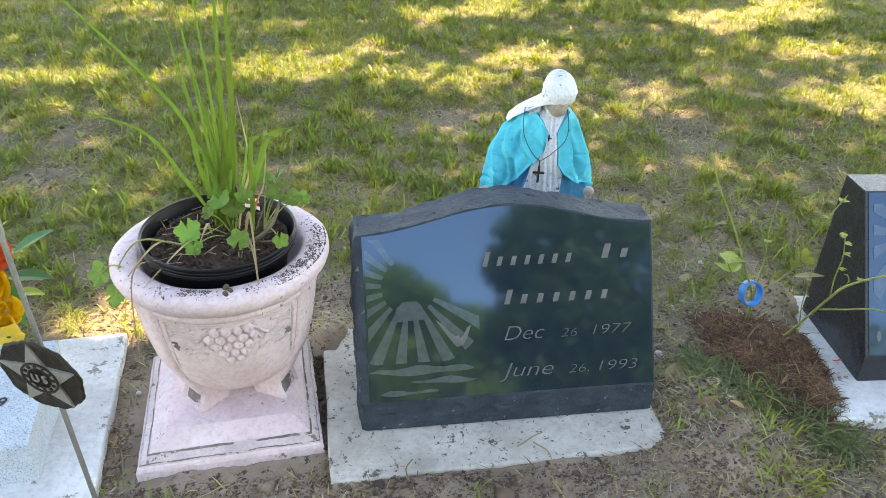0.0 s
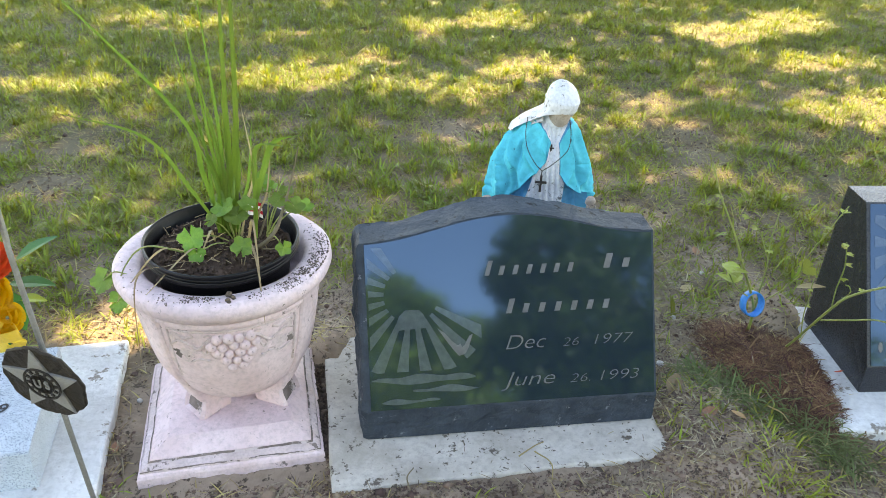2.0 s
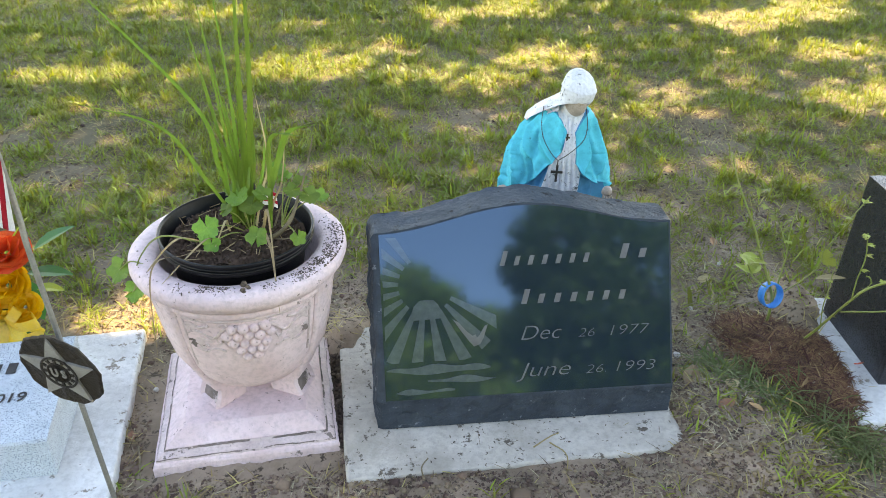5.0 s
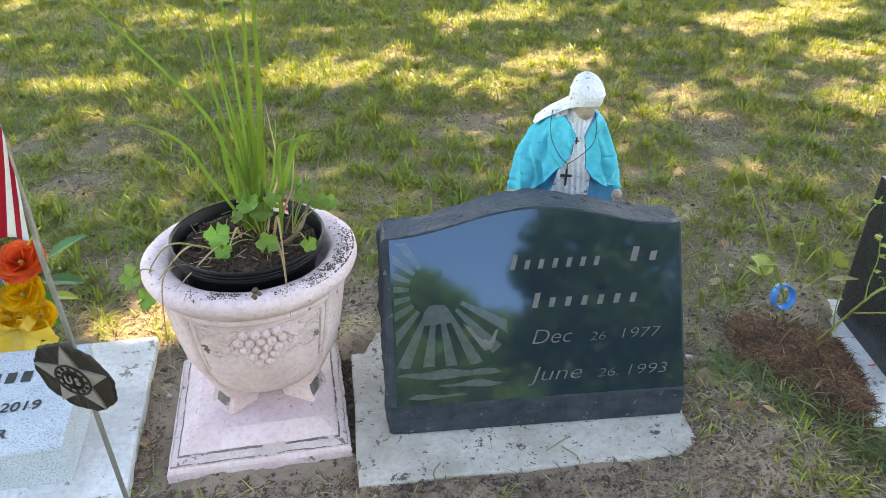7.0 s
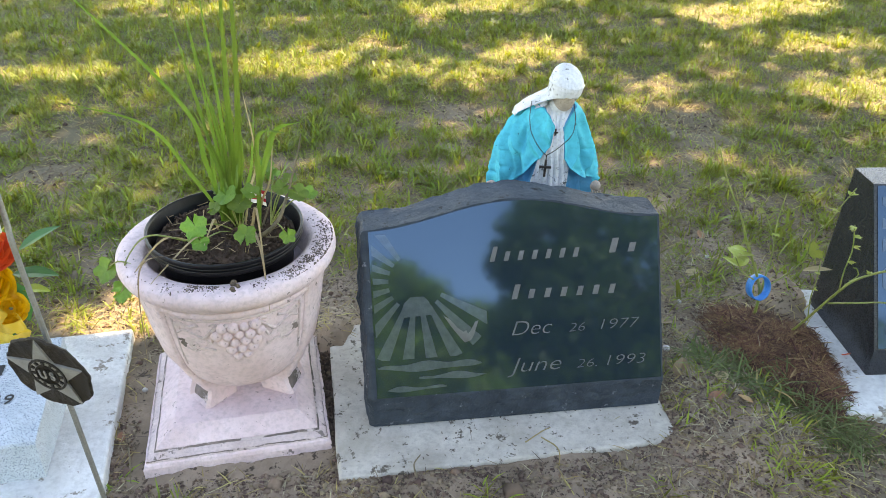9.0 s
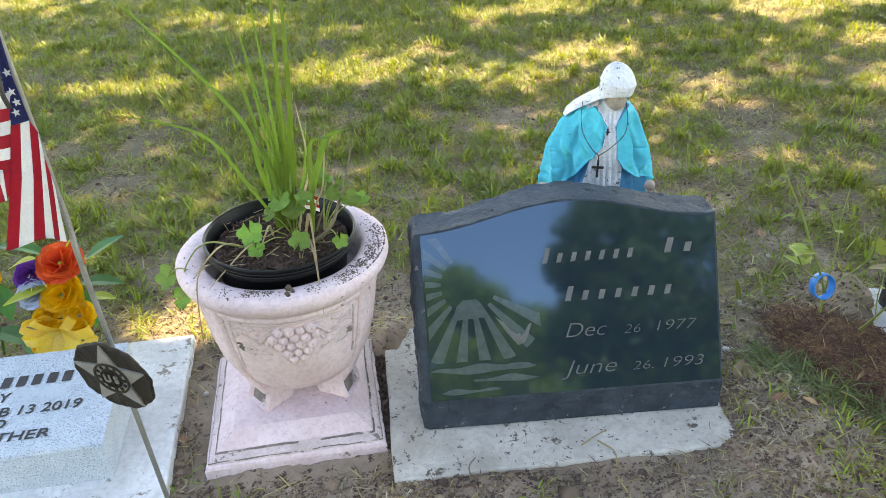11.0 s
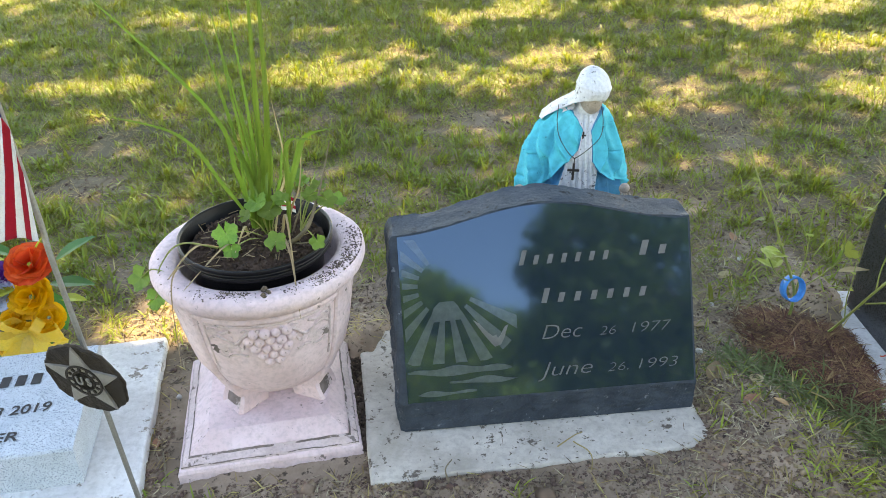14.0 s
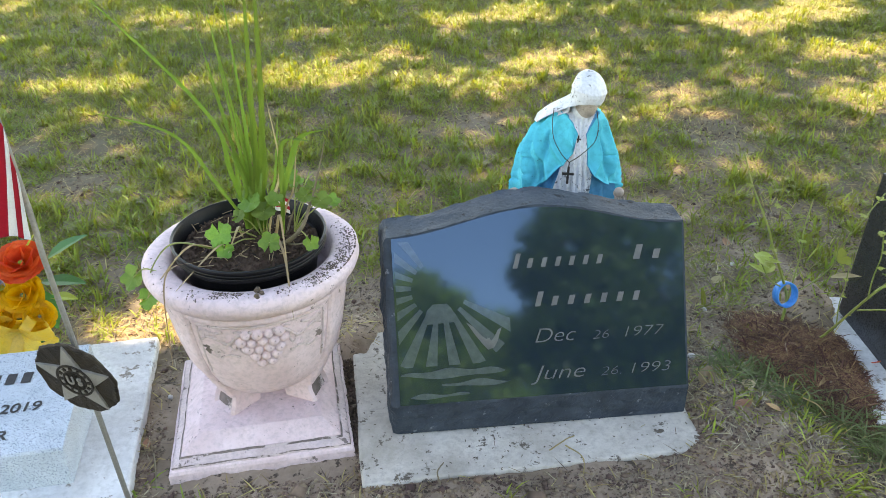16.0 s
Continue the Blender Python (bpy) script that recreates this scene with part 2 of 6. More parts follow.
def lathe(bm, profile, seg=48, cx=0.0, cy=0.0, cap0=True, cap1=True, wob=0.0):
    rings = []
    for r, z in profile:
        rings.append([(cx + (r + wob * noise.noise((math.cos(2 * math.pi * k / seg) * 2, math.sin(2 * math.pi * k / seg) * 2, z * 12))) * math.cos(2 * math.pi * k / seg),
                       cy + (r + wob * noise.noise((math.cos(2 * math.pi * k / seg) * 2, math.sin(2 * math.pi * k / seg) * 2, z * 12))) * math.sin(2 * math.pi * k / seg), z) for k in range(seg)])
    loft(bm, rings, True, cap0, cap1)
    return bm


def smooth_path(points, n=6):
    """Catmull-Rom through points."""
    pts = [Vector(p) for p in points]
    pts = [pts[0] * 2 - pts[1]] + pts + [pts[-1] * 2 - pts[-2]]
    out = []
    for i in range(1, len(pts) - 2):
        a, b, c, d = pts[i - 1:i + 3]
        for k in range(n):
            t = k / n
            out.append(0.5 * (2 * b + (c - a) * t + (2 * a - 5 * b + 4 * c - d) * t * t + (3 * b - a - 3 * c + d) * t ** 3))
    return out + [pts[-2]]


def tube(bm, points, radius, seg=6, n=6, r_end=None):
    pts = smooth_path(points, n) if len(points) > 2 else [Vector(p) for p in points]
    rings = []
    for i, p in enumerate(pts):
        t = (pts[min(i + 1, len(pts) - 1)] - pts[max(i - 1, 0)]).normalized()
        s = t.orthogonal().normalized() if abs(t.z) > 0.95 else t.cross(Vector((0, 0, 1))).normalized()
        u = s.cross(t)
        f = i / (len(pts) - 1)
        r = radius if r_end is None else radius + (r_end - radius) * f
        rings.append([p + r * (s * math.cos(2 * math.pi * k / seg) + u * math.sin(2 * math.pi * k / seg)) for k in range(seg)])
    loft(bm, rings)
    return bm


def ribbon(bm, points, width, side=None, n=8, fold=0.25, taper=True):
    """A folded strip like a grass blade: three verts across."""
    pts = smooth_path(points, n)
    prev = None
    for i, p in enumerate(pts):
        f = i / (len(pts) - 1)
        t = (pts[min(i + 1, len(pts) - 1)] - pts[max(i - 1, 0)]).normalized()
        s = Vector(side) if side else Vector((1, 0, 0))
        s = (s - t * s.dot(t)).normalized()
        up = s.cross(t)
        w = width * (min(1.0, 0.55 + 1.2 * f) * (1 - f ** 3) if taper else 1.0) / 2 + 0.0003
        row = [bm.verts.new(p - s * w + up * w * fold), bm.verts.new(p), bm.verts.new(p + s * w + up * w * fold)]
        if prev:
            for k in range(2):
                bm.faces.new((prev[k], prev[k + 1], row[k + 1], row[k]))
        prev = row
    return bm


def leaf_disc(bm, m, r, lobes=5, depth=0.18, cup=0.25, seg=25, slot=True):
    """A lobed rounded leaf with a notch at its stalk, cupped."""
    c = bm.verts.new(m @ Vector((0, 0, 0)))
    rings = []
    for q in (0.5, 1.0):
        ring = []
        for k in range(seg):
            a = 2 * math.pi * (k + 0.5) / seg
            rr = r * q * (1 - depth * q * abs(math.sin(a * lobes / 2)) ** 3 + 0.05 * q * math.sin(a * 17 + r * 900))
            if slot and (a < 0.25 or a > 2 * math.pi - 0.25):
                rr *= 0.35
            ring.append(bm.verts.new(m @ Vector((rr * math.cos(a), rr * math.sin(a), cup * q * q * r * (0.6 + 0.4 * math.cos(a * lobes))))))
        rings.append(ring)
    for k in range(seg - 1):
        bm.faces.new((c, rings[0][k], rings[0][k + 1]))
        bm.faces.new((rings[0][k], rings[1][k], rings[1][k + 1], rings[0][k + 1]))
    return bm


def leaf_oval(bm, m, length, width, fold=0.2, droop=0.15):
    rows = []
    for i in range(6):
        f = i / 5
        w = width / 2 * math.sin(math.pi * (0.04 + 0.92 * f) ** 0.8)
        x, z = f * length, -droop * length * f * f
        rows.append([bm.verts.new(m @ Vector((x, -w, z + fold * w))), bm.verts.new(m @ Vector((x, 0, z))), bm.verts.new(m @ Vector((x, w, z + fold * w)))])
    for a, b in zip(rows, rows[1:]):
        for k in range(2):
            bm.faces.new((a[k], b[k], b[k + 1], a[k + 1]))
    return bm


def extrude_poly(bm, pts, z0, z1):
    """A flat polygon in xy with thickness."""
    lo, hi = [bm.verts.new((x, y, z0)) for x, y in pts], [bm.verts.new((x, y, z1)) for x, y in pts]
    bm.faces.new(hi)
    bm.faces.new(lo[::-1])
    for i in range(len(pts)):
        j = (i + 1) % len(pts)
        bm.faces.new((lo[i], lo[j], hi[j], hi[i]))
    return bm


def text_mesh(body, size, shear=0.0, depth=0.0006, bold=0.0, spacing=1.0, width=None):
    cu = bpy.data.curves.new("words", "FONT")
    cu.body, cu.size, cu.shear, cu.extrude, cu.offset, cu.space_character = body, size, shear, depth, bold, spacing
    cu.resolution_u = 4
    ob = bpy.data.objects.new("words", cu)
    scene.collection.objects.link(ob)
    bpy.context.view_layer.update()
    me = bpy.data.meshes.new_from_object(ob.evaluated_get(bpy.context.evaluated_depsgraph_get()))
    bpy.data.objects.remove(ob)
    bm = bmesh.new()
    bm.from_mesh(me)
    xs = [v.co.x for v in bm.verts]
    ys = [v.co.y for v in bm.verts]
    k = width / (max(xs) - min(xs)) if width else 1.0
    for v in bm.verts:
        v.co.x, v.co.y = (v.co.x - min(xs)) * k, v.co.y - min(0, min(ys)) * 0
    return bm


def numpy_mesh(name, verts, faces_flat, sizes, material):
    """A large mesh from arrays."""
    me = bpy.data.meshes.new(name)
    me.vertices.add(len(verts))
    me.vertices.foreach_set("co", np.asarray(verts, dtype=np.float32).ravel())
    me.loops.add(len(faces_flat))
    me.loops.foreach_set("vertex_index", np.asarray(faces_flat, dtype=np.int32))
    me.polygons.add(len(sizes))
    starts = np.concatenate(([0], np.cumsum(sizes)[:-1])).astype(np.int32)
    me.polygons.foreach_set("loop_start", starts)
    me.materials.append(material)
    me.update(calc_edges=True)
    return new(name, me)


# ---- ground ----
def smoothstep(a, b, x):
    t = np.clip((x - a) / (b - a), 0, 1)
    return t * t * (3 - 2 * t)


WAVES = [(np.random.uniform(-1, 1, 2) * f, np.random.uniform(0, 6.28)) for f in (1.2, 1.9, 2.7, 3.9, 5.5, 7.7, 11, 15)]


def field(x, y, shift=0.0, lo=0, hi=8):
    """A smooth random field of about -1 to 1."""
    s = 0
    for i, (k, ph) in enumerate(WAVES[lo:hi]):
        s = s + np.sin(k[0] * x * 3 + k[1] * y * 3 + ph + shift * (i + 1.3) + 1.3 * np.sin(k[1] * x * 2 - k[0] * y * 2 + shift * 2 + i))
    return s / (0.5 * (hi - lo)) ** 0.5 / 2


def mound(x, y):
    a, b = (x - 0.95) * 0.96 + (y - 0.13) * 0.28, -(x - 0.95) * 0.28 + (y - 0.13) * 0.96
    return np.exp(-((a / 0.098) ** 2 + (b / 0.205) ** 2) ** 1.5)


def drift(x, y):
    """Soil washed up against the slabs."""
    front = 0.021 * smoothstep(-0.095, -0.135, y - 0.033 * x) * smoothstep(-0.62, -0.42, y) * smoothstep(-0.16, -0.07, x) * smoothstep(1.0, 0.7, x)
    corner = 0.034 * np.exp(-(((x - 1.075) / 0.085) ** 2 + ((y - 0.37) / 0.10) ** 2) ** 1.5)
    edge = 0.035 * np.exp(-(((x - 1.0 - 0.175 * (y + 0.075)) / 0.045) ** 2)) * smoothstep(0.04, 0.18, y) * smoothstep(0.5, 0.42, y)
    back = 0.040 * np.exp(-(((x + 0.075) / 0.05) ** 2 + ((y - 0.36) / 0.10) ** 2) ** 1.5)
    return front + corner + edge + back


def ground_z(x, y):
    x, y = np.asarray(x, float), np.asarray(y, float)
    near = np.exp(-((x - 0.3) ** 2 + (y - 0.1) ** 2) / 1.2)
    lumps = 0.0035 * field(x * 3.1, y * 3.1, 0.3, 3, 8) + 0.0022 * field(x * 7, y * 7, 1.9, 3, 8)
    return lumps + 0.006 * field(x, y, 0.7, 2, 8) * (1 - 0.3 * near) + 0.012 * field(x * 0.4, y * 0.4, 2.1, 0, 4) * (1 - near) + 0.05 * mound(x, y) + drift(x, y) + 0.042 * np.exp(-(((x - 0.74) / 0.145) ** 2 + ((y + 0.06) / 0.20) ** 2) ** 2)


def build_ground():
    xs = np.concatenate((np.linspace(-90, -3, 12), np.linspace(-2.8, -0.82, 60), np.linspace(-0.8, 1.5, 210), np.linspace(1.53, 4.2, 70), np.linspace(4.5, 90, 12)))
    ys = np.concatenate((np.linspace(-90, -1.4, 14), np.linspace(-1.2, -0.56, 20), np.linspace(-0.55, 1.2, 160), np.linspace(1.23, 5.2, 110), np.linspace(5.5, 90, 12)))
    gx, gy = np.meshgrid(xs, ys)
    gz = ground_z(gx, gy) + np.random.uniform(-0.002, 0.002, gx.shape)
    v = np.stack((gx, gy, gz), -1).reshape(-1, 3)
    w = len(xs)
    i, j = np.meshgrid(np.arange(w - 1), np.arange(len(ys) - 1))
    a = (j * w + i).ravel()
    f = np.stack((a, a + 1, a + w + 1, a + w), -1).ravel()
    ob = numpy_mesh("ground", v, f, np.full(len(a), 4), M_SOIL)
    ob.data.shade_smooth()
    return tagged(ob, "bare sandy cemetery soil under thin lawn", "ground", kind="structure")


build_ground()


def turf_far(m):
    """Grown-over turf colour away from the bare plot."""
    nt = m.node_tree
    n, l = nt.nodes, nt.links
    p = n["Principled BSDF"]
    old = p.inputs["Base Color"].links[0].from_socket
    tc = n.new("ShaderNodeTexCoord")
    vm = n.new("ShaderNodeVectorMath")
    vm.operation = "DISTANCE"
    vm.inputs[1].default_value = (0.3, 0.2, 0)
    l.new(tc.outputs["Object"], vm.inputs[0])
    nz = n.new("ShaderNodeTexNoise")
    nz.inputs["Scale"].default_value, nz.inputs["Detail"].default_value = 1.3, 6
    l.new(tc.outputs["Object"], nz.inputs["Vector"])
    ad = n.new("ShaderNodeMath")
    ad.operation = "MULTIPLY_ADD"
    ad.inputs[1].default_value = 2.2
    l.new(nz.outputs[0], ad.inputs[0])
    l.new(vm.outputs["Value"], ad.inputs[2])
    mr = n.new("ShaderNodeMapRange")
    mr.inputs[1].default_value, mr.inputs[2].default_value = 1.7, 3.4
    l.new(ad.outputs[0], mr.inputs[0])
    cr = n.new("ShaderNodeMix")
    cr.data_type = "RGBA"
    cr.inputs[6].default_value, cr.inputs[7].default_value = (0.17, 0.137, 0.085, 1), (0.08, 0.08, 0.033, 1)
    l.new(nz.outputs[0], cr.inputs[0])
    mx = n.new("ShaderNodeMix")
    mx.data_type = "RGBA"
    l.new(mr.outputs[0], mx.inputs[0])
    l.new(old, mx.inputs[6])
    l.new(cr.outputs[2], mx.inputs[7])
    lawn = n.new("ShaderNodeMapRange")
    lawn.inputs[1].default_value, lawn.inputs[2].default_value = 4.2, 6.0
    l.new(ad.outputs[0], lawn.inputs[0])
    gr = n.new("ShaderNodeMix")
    gr.data_type = "RGBA"
    gr.inputs[6].default_value, gr.inputs[7].default_value = (0.17, 0.15, 0.06, 1), (0.09, 0.125, 0.035, 1)
    fine = n.new("ShaderNodeTexNoise")
    fine.inputs["Scale"].default_value, fine.inputs["Detail"].default_value = 9.0, 8
    l.new(tc.outputs["Object"], fine.inputs["Vector"])
    l.new(fine.outputs[0], gr.inputs[0])
    out = n.new("ShaderNodeMix")
    out.data_type = "RGBA"
    l.new(lawn.outputs[0], out.inputs[0])
    l.new(mx.outputs[2], out.inputs[6])
    l.new(gr.outputs[2], out.inputs[7])
    l.new(out.outputs[2], p.inputs["Base Color"])


turf_far(M_SOIL)


# ---- headstones ----
def headstone(m, width, nose, run, top, thick, back, crest, label, rough=1.0):
    """A slant-faced granite marker with rock-pitched sides; returns the thing and a map from face x, s to local space."""
    ob = thing("headstone", m, label, "headstone", "headstones")
    slope = run / (top - nose)

    def crest_z(x):
        return top + crest * 0.5 * (1 + math.cos(2 * math.pi * (x / width - 0.5)))

    def ring(x):
        t = crest_z(x)
        y1 = (t - nose) * slope
        corners = [(0, 0), (0, nose), (y1, t), (y1 + thick, t), (back, 0)]
        pts = []
        for (ya, za), (yb, zb), k in zip(corners, corners[1:] + corners[:1], (14, 16, 8, 16, 6)):
            for i in range(k):
                pts.append((ya + (yb - ya) * i / k, za + (zb - za) * i / k))
        return pts
    bm = bmesh.new()
    rings = []
    for k in range(121):
        x = width * k / 120
        ps = ring(x)
        row = []
        for i, (y, z) in enumerate(ps):
            on_face = 15 <= i <= 29
            d = 0.0 if on_face or z < 0.004 else (0.0022 if 30 <= i <= 37 else 0.0046) * rough * noise.fractal((x * 22, y * 30, z * 38), 1.0, 2.0, 5)
            row.append(Vector((x, y + d * 0.8, z + d)))
        rings.append(row)
    for end, sgn in ((0, -1), (120, 1)):
        base = [v.copy() for v in rings[end]]
        cen = sum(base, Vector()) / len(base)
        extra = []
        for q, out in ((0.985, 0.005), (0.95, 0.011), (0.88, 0.015), (0.7, 0.018), (0.5, 0.019), (0.3, 0.019), (0.1, 0.019)):
            rw = []
            for v in base:
                p = cen + (v - cen) * q
                if v.z < 0.004:
                    p.z = max(0.0, p.z) if q < 0.95 else 0.0
                p.x += sgn * rough * (out * (0.5 + 0.9 * abs(noise.fractal((p.y * 20, p.z * 20, end), 1.0, 2.0, 4))))
                rw.append(p)
            extra.append(rw)
        rings = extra[::-1] + rings if end == 0 else rings + extra
    loft(bm, rings)
    bmesh.ops.recalc_face_normals(bm, faces=bm.faces)
    for f in bm.faces:
        f.material_index = 1 if f.normal.z > 0.75 else 0
    part("body", bm, [M_ROCK, M_ROCKTOP] if rough > 0.5 else [M_HONED, M_HONED], ob, "rough-cut black granite" if rough > 0.5 else "honed black granite")
    length = math.hypot(1, slope)

    def on_face(x, s, lift=0.0):
        """x along the stone, s metres up the slope from the nosing."""
        z = nose + s / length
        n = Vector((0, -1, slope)).normalized()
        return Vector((x, (z - nose) * slope, z)) + n * lift
    bm = bmesh.new()
    cols = []
    for k in range(49):
        x = 0.008 + (width - 0.012) * k / 48
        smax = (crest_z(x) - nose) * length - 0.004
        cols.append([on_face(x, 0.003 + (smax - 0.003) * i / 10, 0.0012) for i in range(11)])
    loft(bm, cols, closed=False)
    bmesh.ops.recalc_face_normals(bm, faces=bm.faces)
    part("polished_face", bm, M_POLISH, ob, "mirror-polished black granite face with reflections tinted blue")
    n = Vector((0, -1, slope)).normalized()
    up = Vector((0, slope, 1)).normalized()
    plane = Matrix((( 1, up.x, n.x, 0), (0, up.y, n.y, 0), (0, up.z, n.z, nose), (0, 0, 0, 1)))
    return ob, plane @ Matrix.Translation((0, 0, 0.0016))


SLAB = 0.03
STONE_M = pose(0, 0, SLAB)
stone, FACE = headstone(STONE_M, 0.61, 0.071, 0.15, 0.383, 0.077, 0.245, 0.043,
                        "slanted black granite headstone with etched scene and dates")


def clip_ray(cx, cy, a, x0, y0, x1, y1):
    """Distance from a centre to a rectangle along an angle."""
    c, s = math.cos(a), math.sin(a)
    return min((x1 - cx) / c if c > 1e-6 else (x0 - cx) / c if c < -1e-6 else 9, (y1 - cy) / s if s > 1e-6 else (y0 - cy) / s if s < -1e-6 else 9)


def etch_rays(parent, plane, cx, cy, rect, n, r0, rmax, name="etched_ray", span=(0, 360)):
    for k in range(n):
        if not span[0] <= 360 * (k + 0.25) / n <= span[1]:
            continue
        a0, a1 = 2 * math.pi * k / n, 2 * math.pi * (k + 0.5) / n
        pts = [(cx + r0 * math.cos(a0), cy + r0 * math.sin(a0))]
        far = [(cx + min(rmax, clip_ray(cx, cy, a, *rect)) * math.cos(a), cy + min(rmax, clip_ray(cx, cy, a, *rect)) * math.sin(a)) for a in (a0, (a0 + a1) / 2, a1)]
        if math.hypot(far[1][0] - cx, far[1][1] - cy) < r0 + 0.015:
            continue
        pts += far + [(cx + r0 * math.cos(a1), cy + r0 * math.sin(a1))]
        part(name, extrude_poly(bmesh.new(), pts, 0, 0.0003), M_ETCH, parent, at=plane)


def etch_blob(parent, plane, name, pts, material, label=""):
    part(name, extrude_poly(bmesh.new(), pts, 0.0002, 0.0006), material, parent, label, at=plane)


def bar(parent, plane, x0, x1, y, hgt, material, slant=0.3, name="lettering_bar"):
    pts = [(x0, y), (x1, y), (x1 + hgt * slant, y + hgt), (x0 + hgt * slant, y + hgt)]
    etch_blob(parent, plane, name, pts, material)


def oval(cx, cy, rx, ry, n=20, tilt=0.0):
    out = []
    for k in range(n):
        a = 2 * math.pi * k / n
        x, y = rx * math.cos(a), ry * math.sin(a)
        out.append((cx + x * math.cos(tilt) - y * math.sin(tilt), cy + x * math.sin(tilt) + y * math.cos(tilt)))
    return out


def words(parent, plane, body, x, y, size, width, shear, material, bold=0.0):
    part("inscription", text_mesh(body, size, shear, 0.0003, bold, 1.0, width), material, parent, at=plane @ Matrix.Translation((x, y, 0.0003)))


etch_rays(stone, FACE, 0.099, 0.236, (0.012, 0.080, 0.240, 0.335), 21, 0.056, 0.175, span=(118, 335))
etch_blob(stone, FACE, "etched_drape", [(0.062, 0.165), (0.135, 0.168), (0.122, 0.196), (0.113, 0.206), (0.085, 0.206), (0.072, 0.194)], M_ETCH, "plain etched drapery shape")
# etched bird with spread wings
etch_blob(stone, FACE, "etched_bird", [(0.150, 0.165), (0.166, 0.140), (0.182, 0.118), (0.192, 0.106), (0.205, 0.110), (0.212, 0.122), (0.222, 0.150), (0.215, 0.147),
                                       (0.204, 0.128), (0.199, 0.124), (0.196, 0.131), (0.190, 0.128), (0.178, 0.138), (0.163, 0.156)], M_DOVE, "finely etched white bird")
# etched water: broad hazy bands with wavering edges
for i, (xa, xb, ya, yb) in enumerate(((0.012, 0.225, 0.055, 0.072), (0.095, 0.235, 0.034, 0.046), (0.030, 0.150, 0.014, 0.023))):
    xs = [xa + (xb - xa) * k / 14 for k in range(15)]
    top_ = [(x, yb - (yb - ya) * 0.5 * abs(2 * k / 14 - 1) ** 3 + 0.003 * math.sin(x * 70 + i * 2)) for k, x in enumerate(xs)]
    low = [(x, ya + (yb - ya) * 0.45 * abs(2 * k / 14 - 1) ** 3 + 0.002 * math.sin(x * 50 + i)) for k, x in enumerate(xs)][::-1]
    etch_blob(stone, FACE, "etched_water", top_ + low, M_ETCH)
for x0, x1, y0, n in ((0.250, 0.452, 0.268, 7), (0.500, 0.580, 0.272, 2), (0.292, 0.530, 0.188, 7)):
    step = (x1 - x0) / n
    for i in range(n):
        bar(stone, FACE, x0 + i * step, x0 + i * step + step * 0.34, y0, 0.030 if i == 0 else 0.019, M_LETTER)
words(stone, FACE, "Dec", 0.290, 0.113, 0.043, 0.085, 0.32, M_LETTER, -0.0007)
words(stone, FACE, "26", 0.410, 0.113, 0.026, 0.034, 0.25, M_LETTER, -0.0007)
words(stone, FACE, "1977", 0.478, 0.113, 0.031, 0.084, 0.25, M_LETTER, -0.0007)
words(stone, FACE, "June", 0.277, 0.036, 0.043, 0.115, 0.32, M_LETTER, -0.0007)
words(stone, FACE, "26.", 0.424, 0.036, 0.026, 0.043, 0.25, M_LETTER, -0.0007)
words(stone, FACE, "1993", 0.489, 0.036, 0.031, 0.084, 0.25, M_LETTER, -0.0007)

right_m = pose(1.112, 0.035, SLAB, 0, 0, -4.6)
rstone, RFACE = headstone(right_m, 0.61, 0.07, 0.18, 0.392, 0.085, 0.288, 0.0,
                          "slanted black granite headstone with etched light streaks", 0.08)
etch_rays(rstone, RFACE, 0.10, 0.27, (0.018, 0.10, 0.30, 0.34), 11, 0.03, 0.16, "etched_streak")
etch_blob(rstone, RFACE, "etched_mark", oval(0.03, 0.045, 0.005, 0.012), M_DOVE)


# ---- slabs ----
def slab(name, m, w, d, h, material, label):
    bm = bmesh.new()
    box(bm, 0, 0, -0.05, w, d, h, 0.006, 2)
    bmesh.ops.subdivide_edges(bm, edges=[e for e in bm.edges if e.calc_length() > 0.2], cuts=14, use_grid_fill=True)
    for v in bm.verts:
        p = m @ v.co
        v.co += Vector((noise.noise(p * 9), noise.noise(p * 9 + Vector((5, 0, 0))), 0.5 * noise.noise(p * 12))) * 0.004
    return solo(name, bm, material, label, "slab", m, group="grave slabs")


slab("concrete_slab", pose(-0.077, -0.132, 0, 0, 0, 1.9), 0.70, 0.50, 0.028, M_PAINTSLAB, "pale concrete slab with dirt specks under the headstone")
slab("concrete_slab", pose(-1.30, -0.271, 0, 0, 0, 4.7), 0.79, 0.62, 0.03, M_BLUESLAB, "white-painted concrete slab under the grey marker")
slab("concrete_slab", pose(1.0, -0.075, 0, 0, 0, -10), 0.80, 0.48, 0.03, M_BLUESLAB, "flaking white-painted concrete slab under a black headstone")


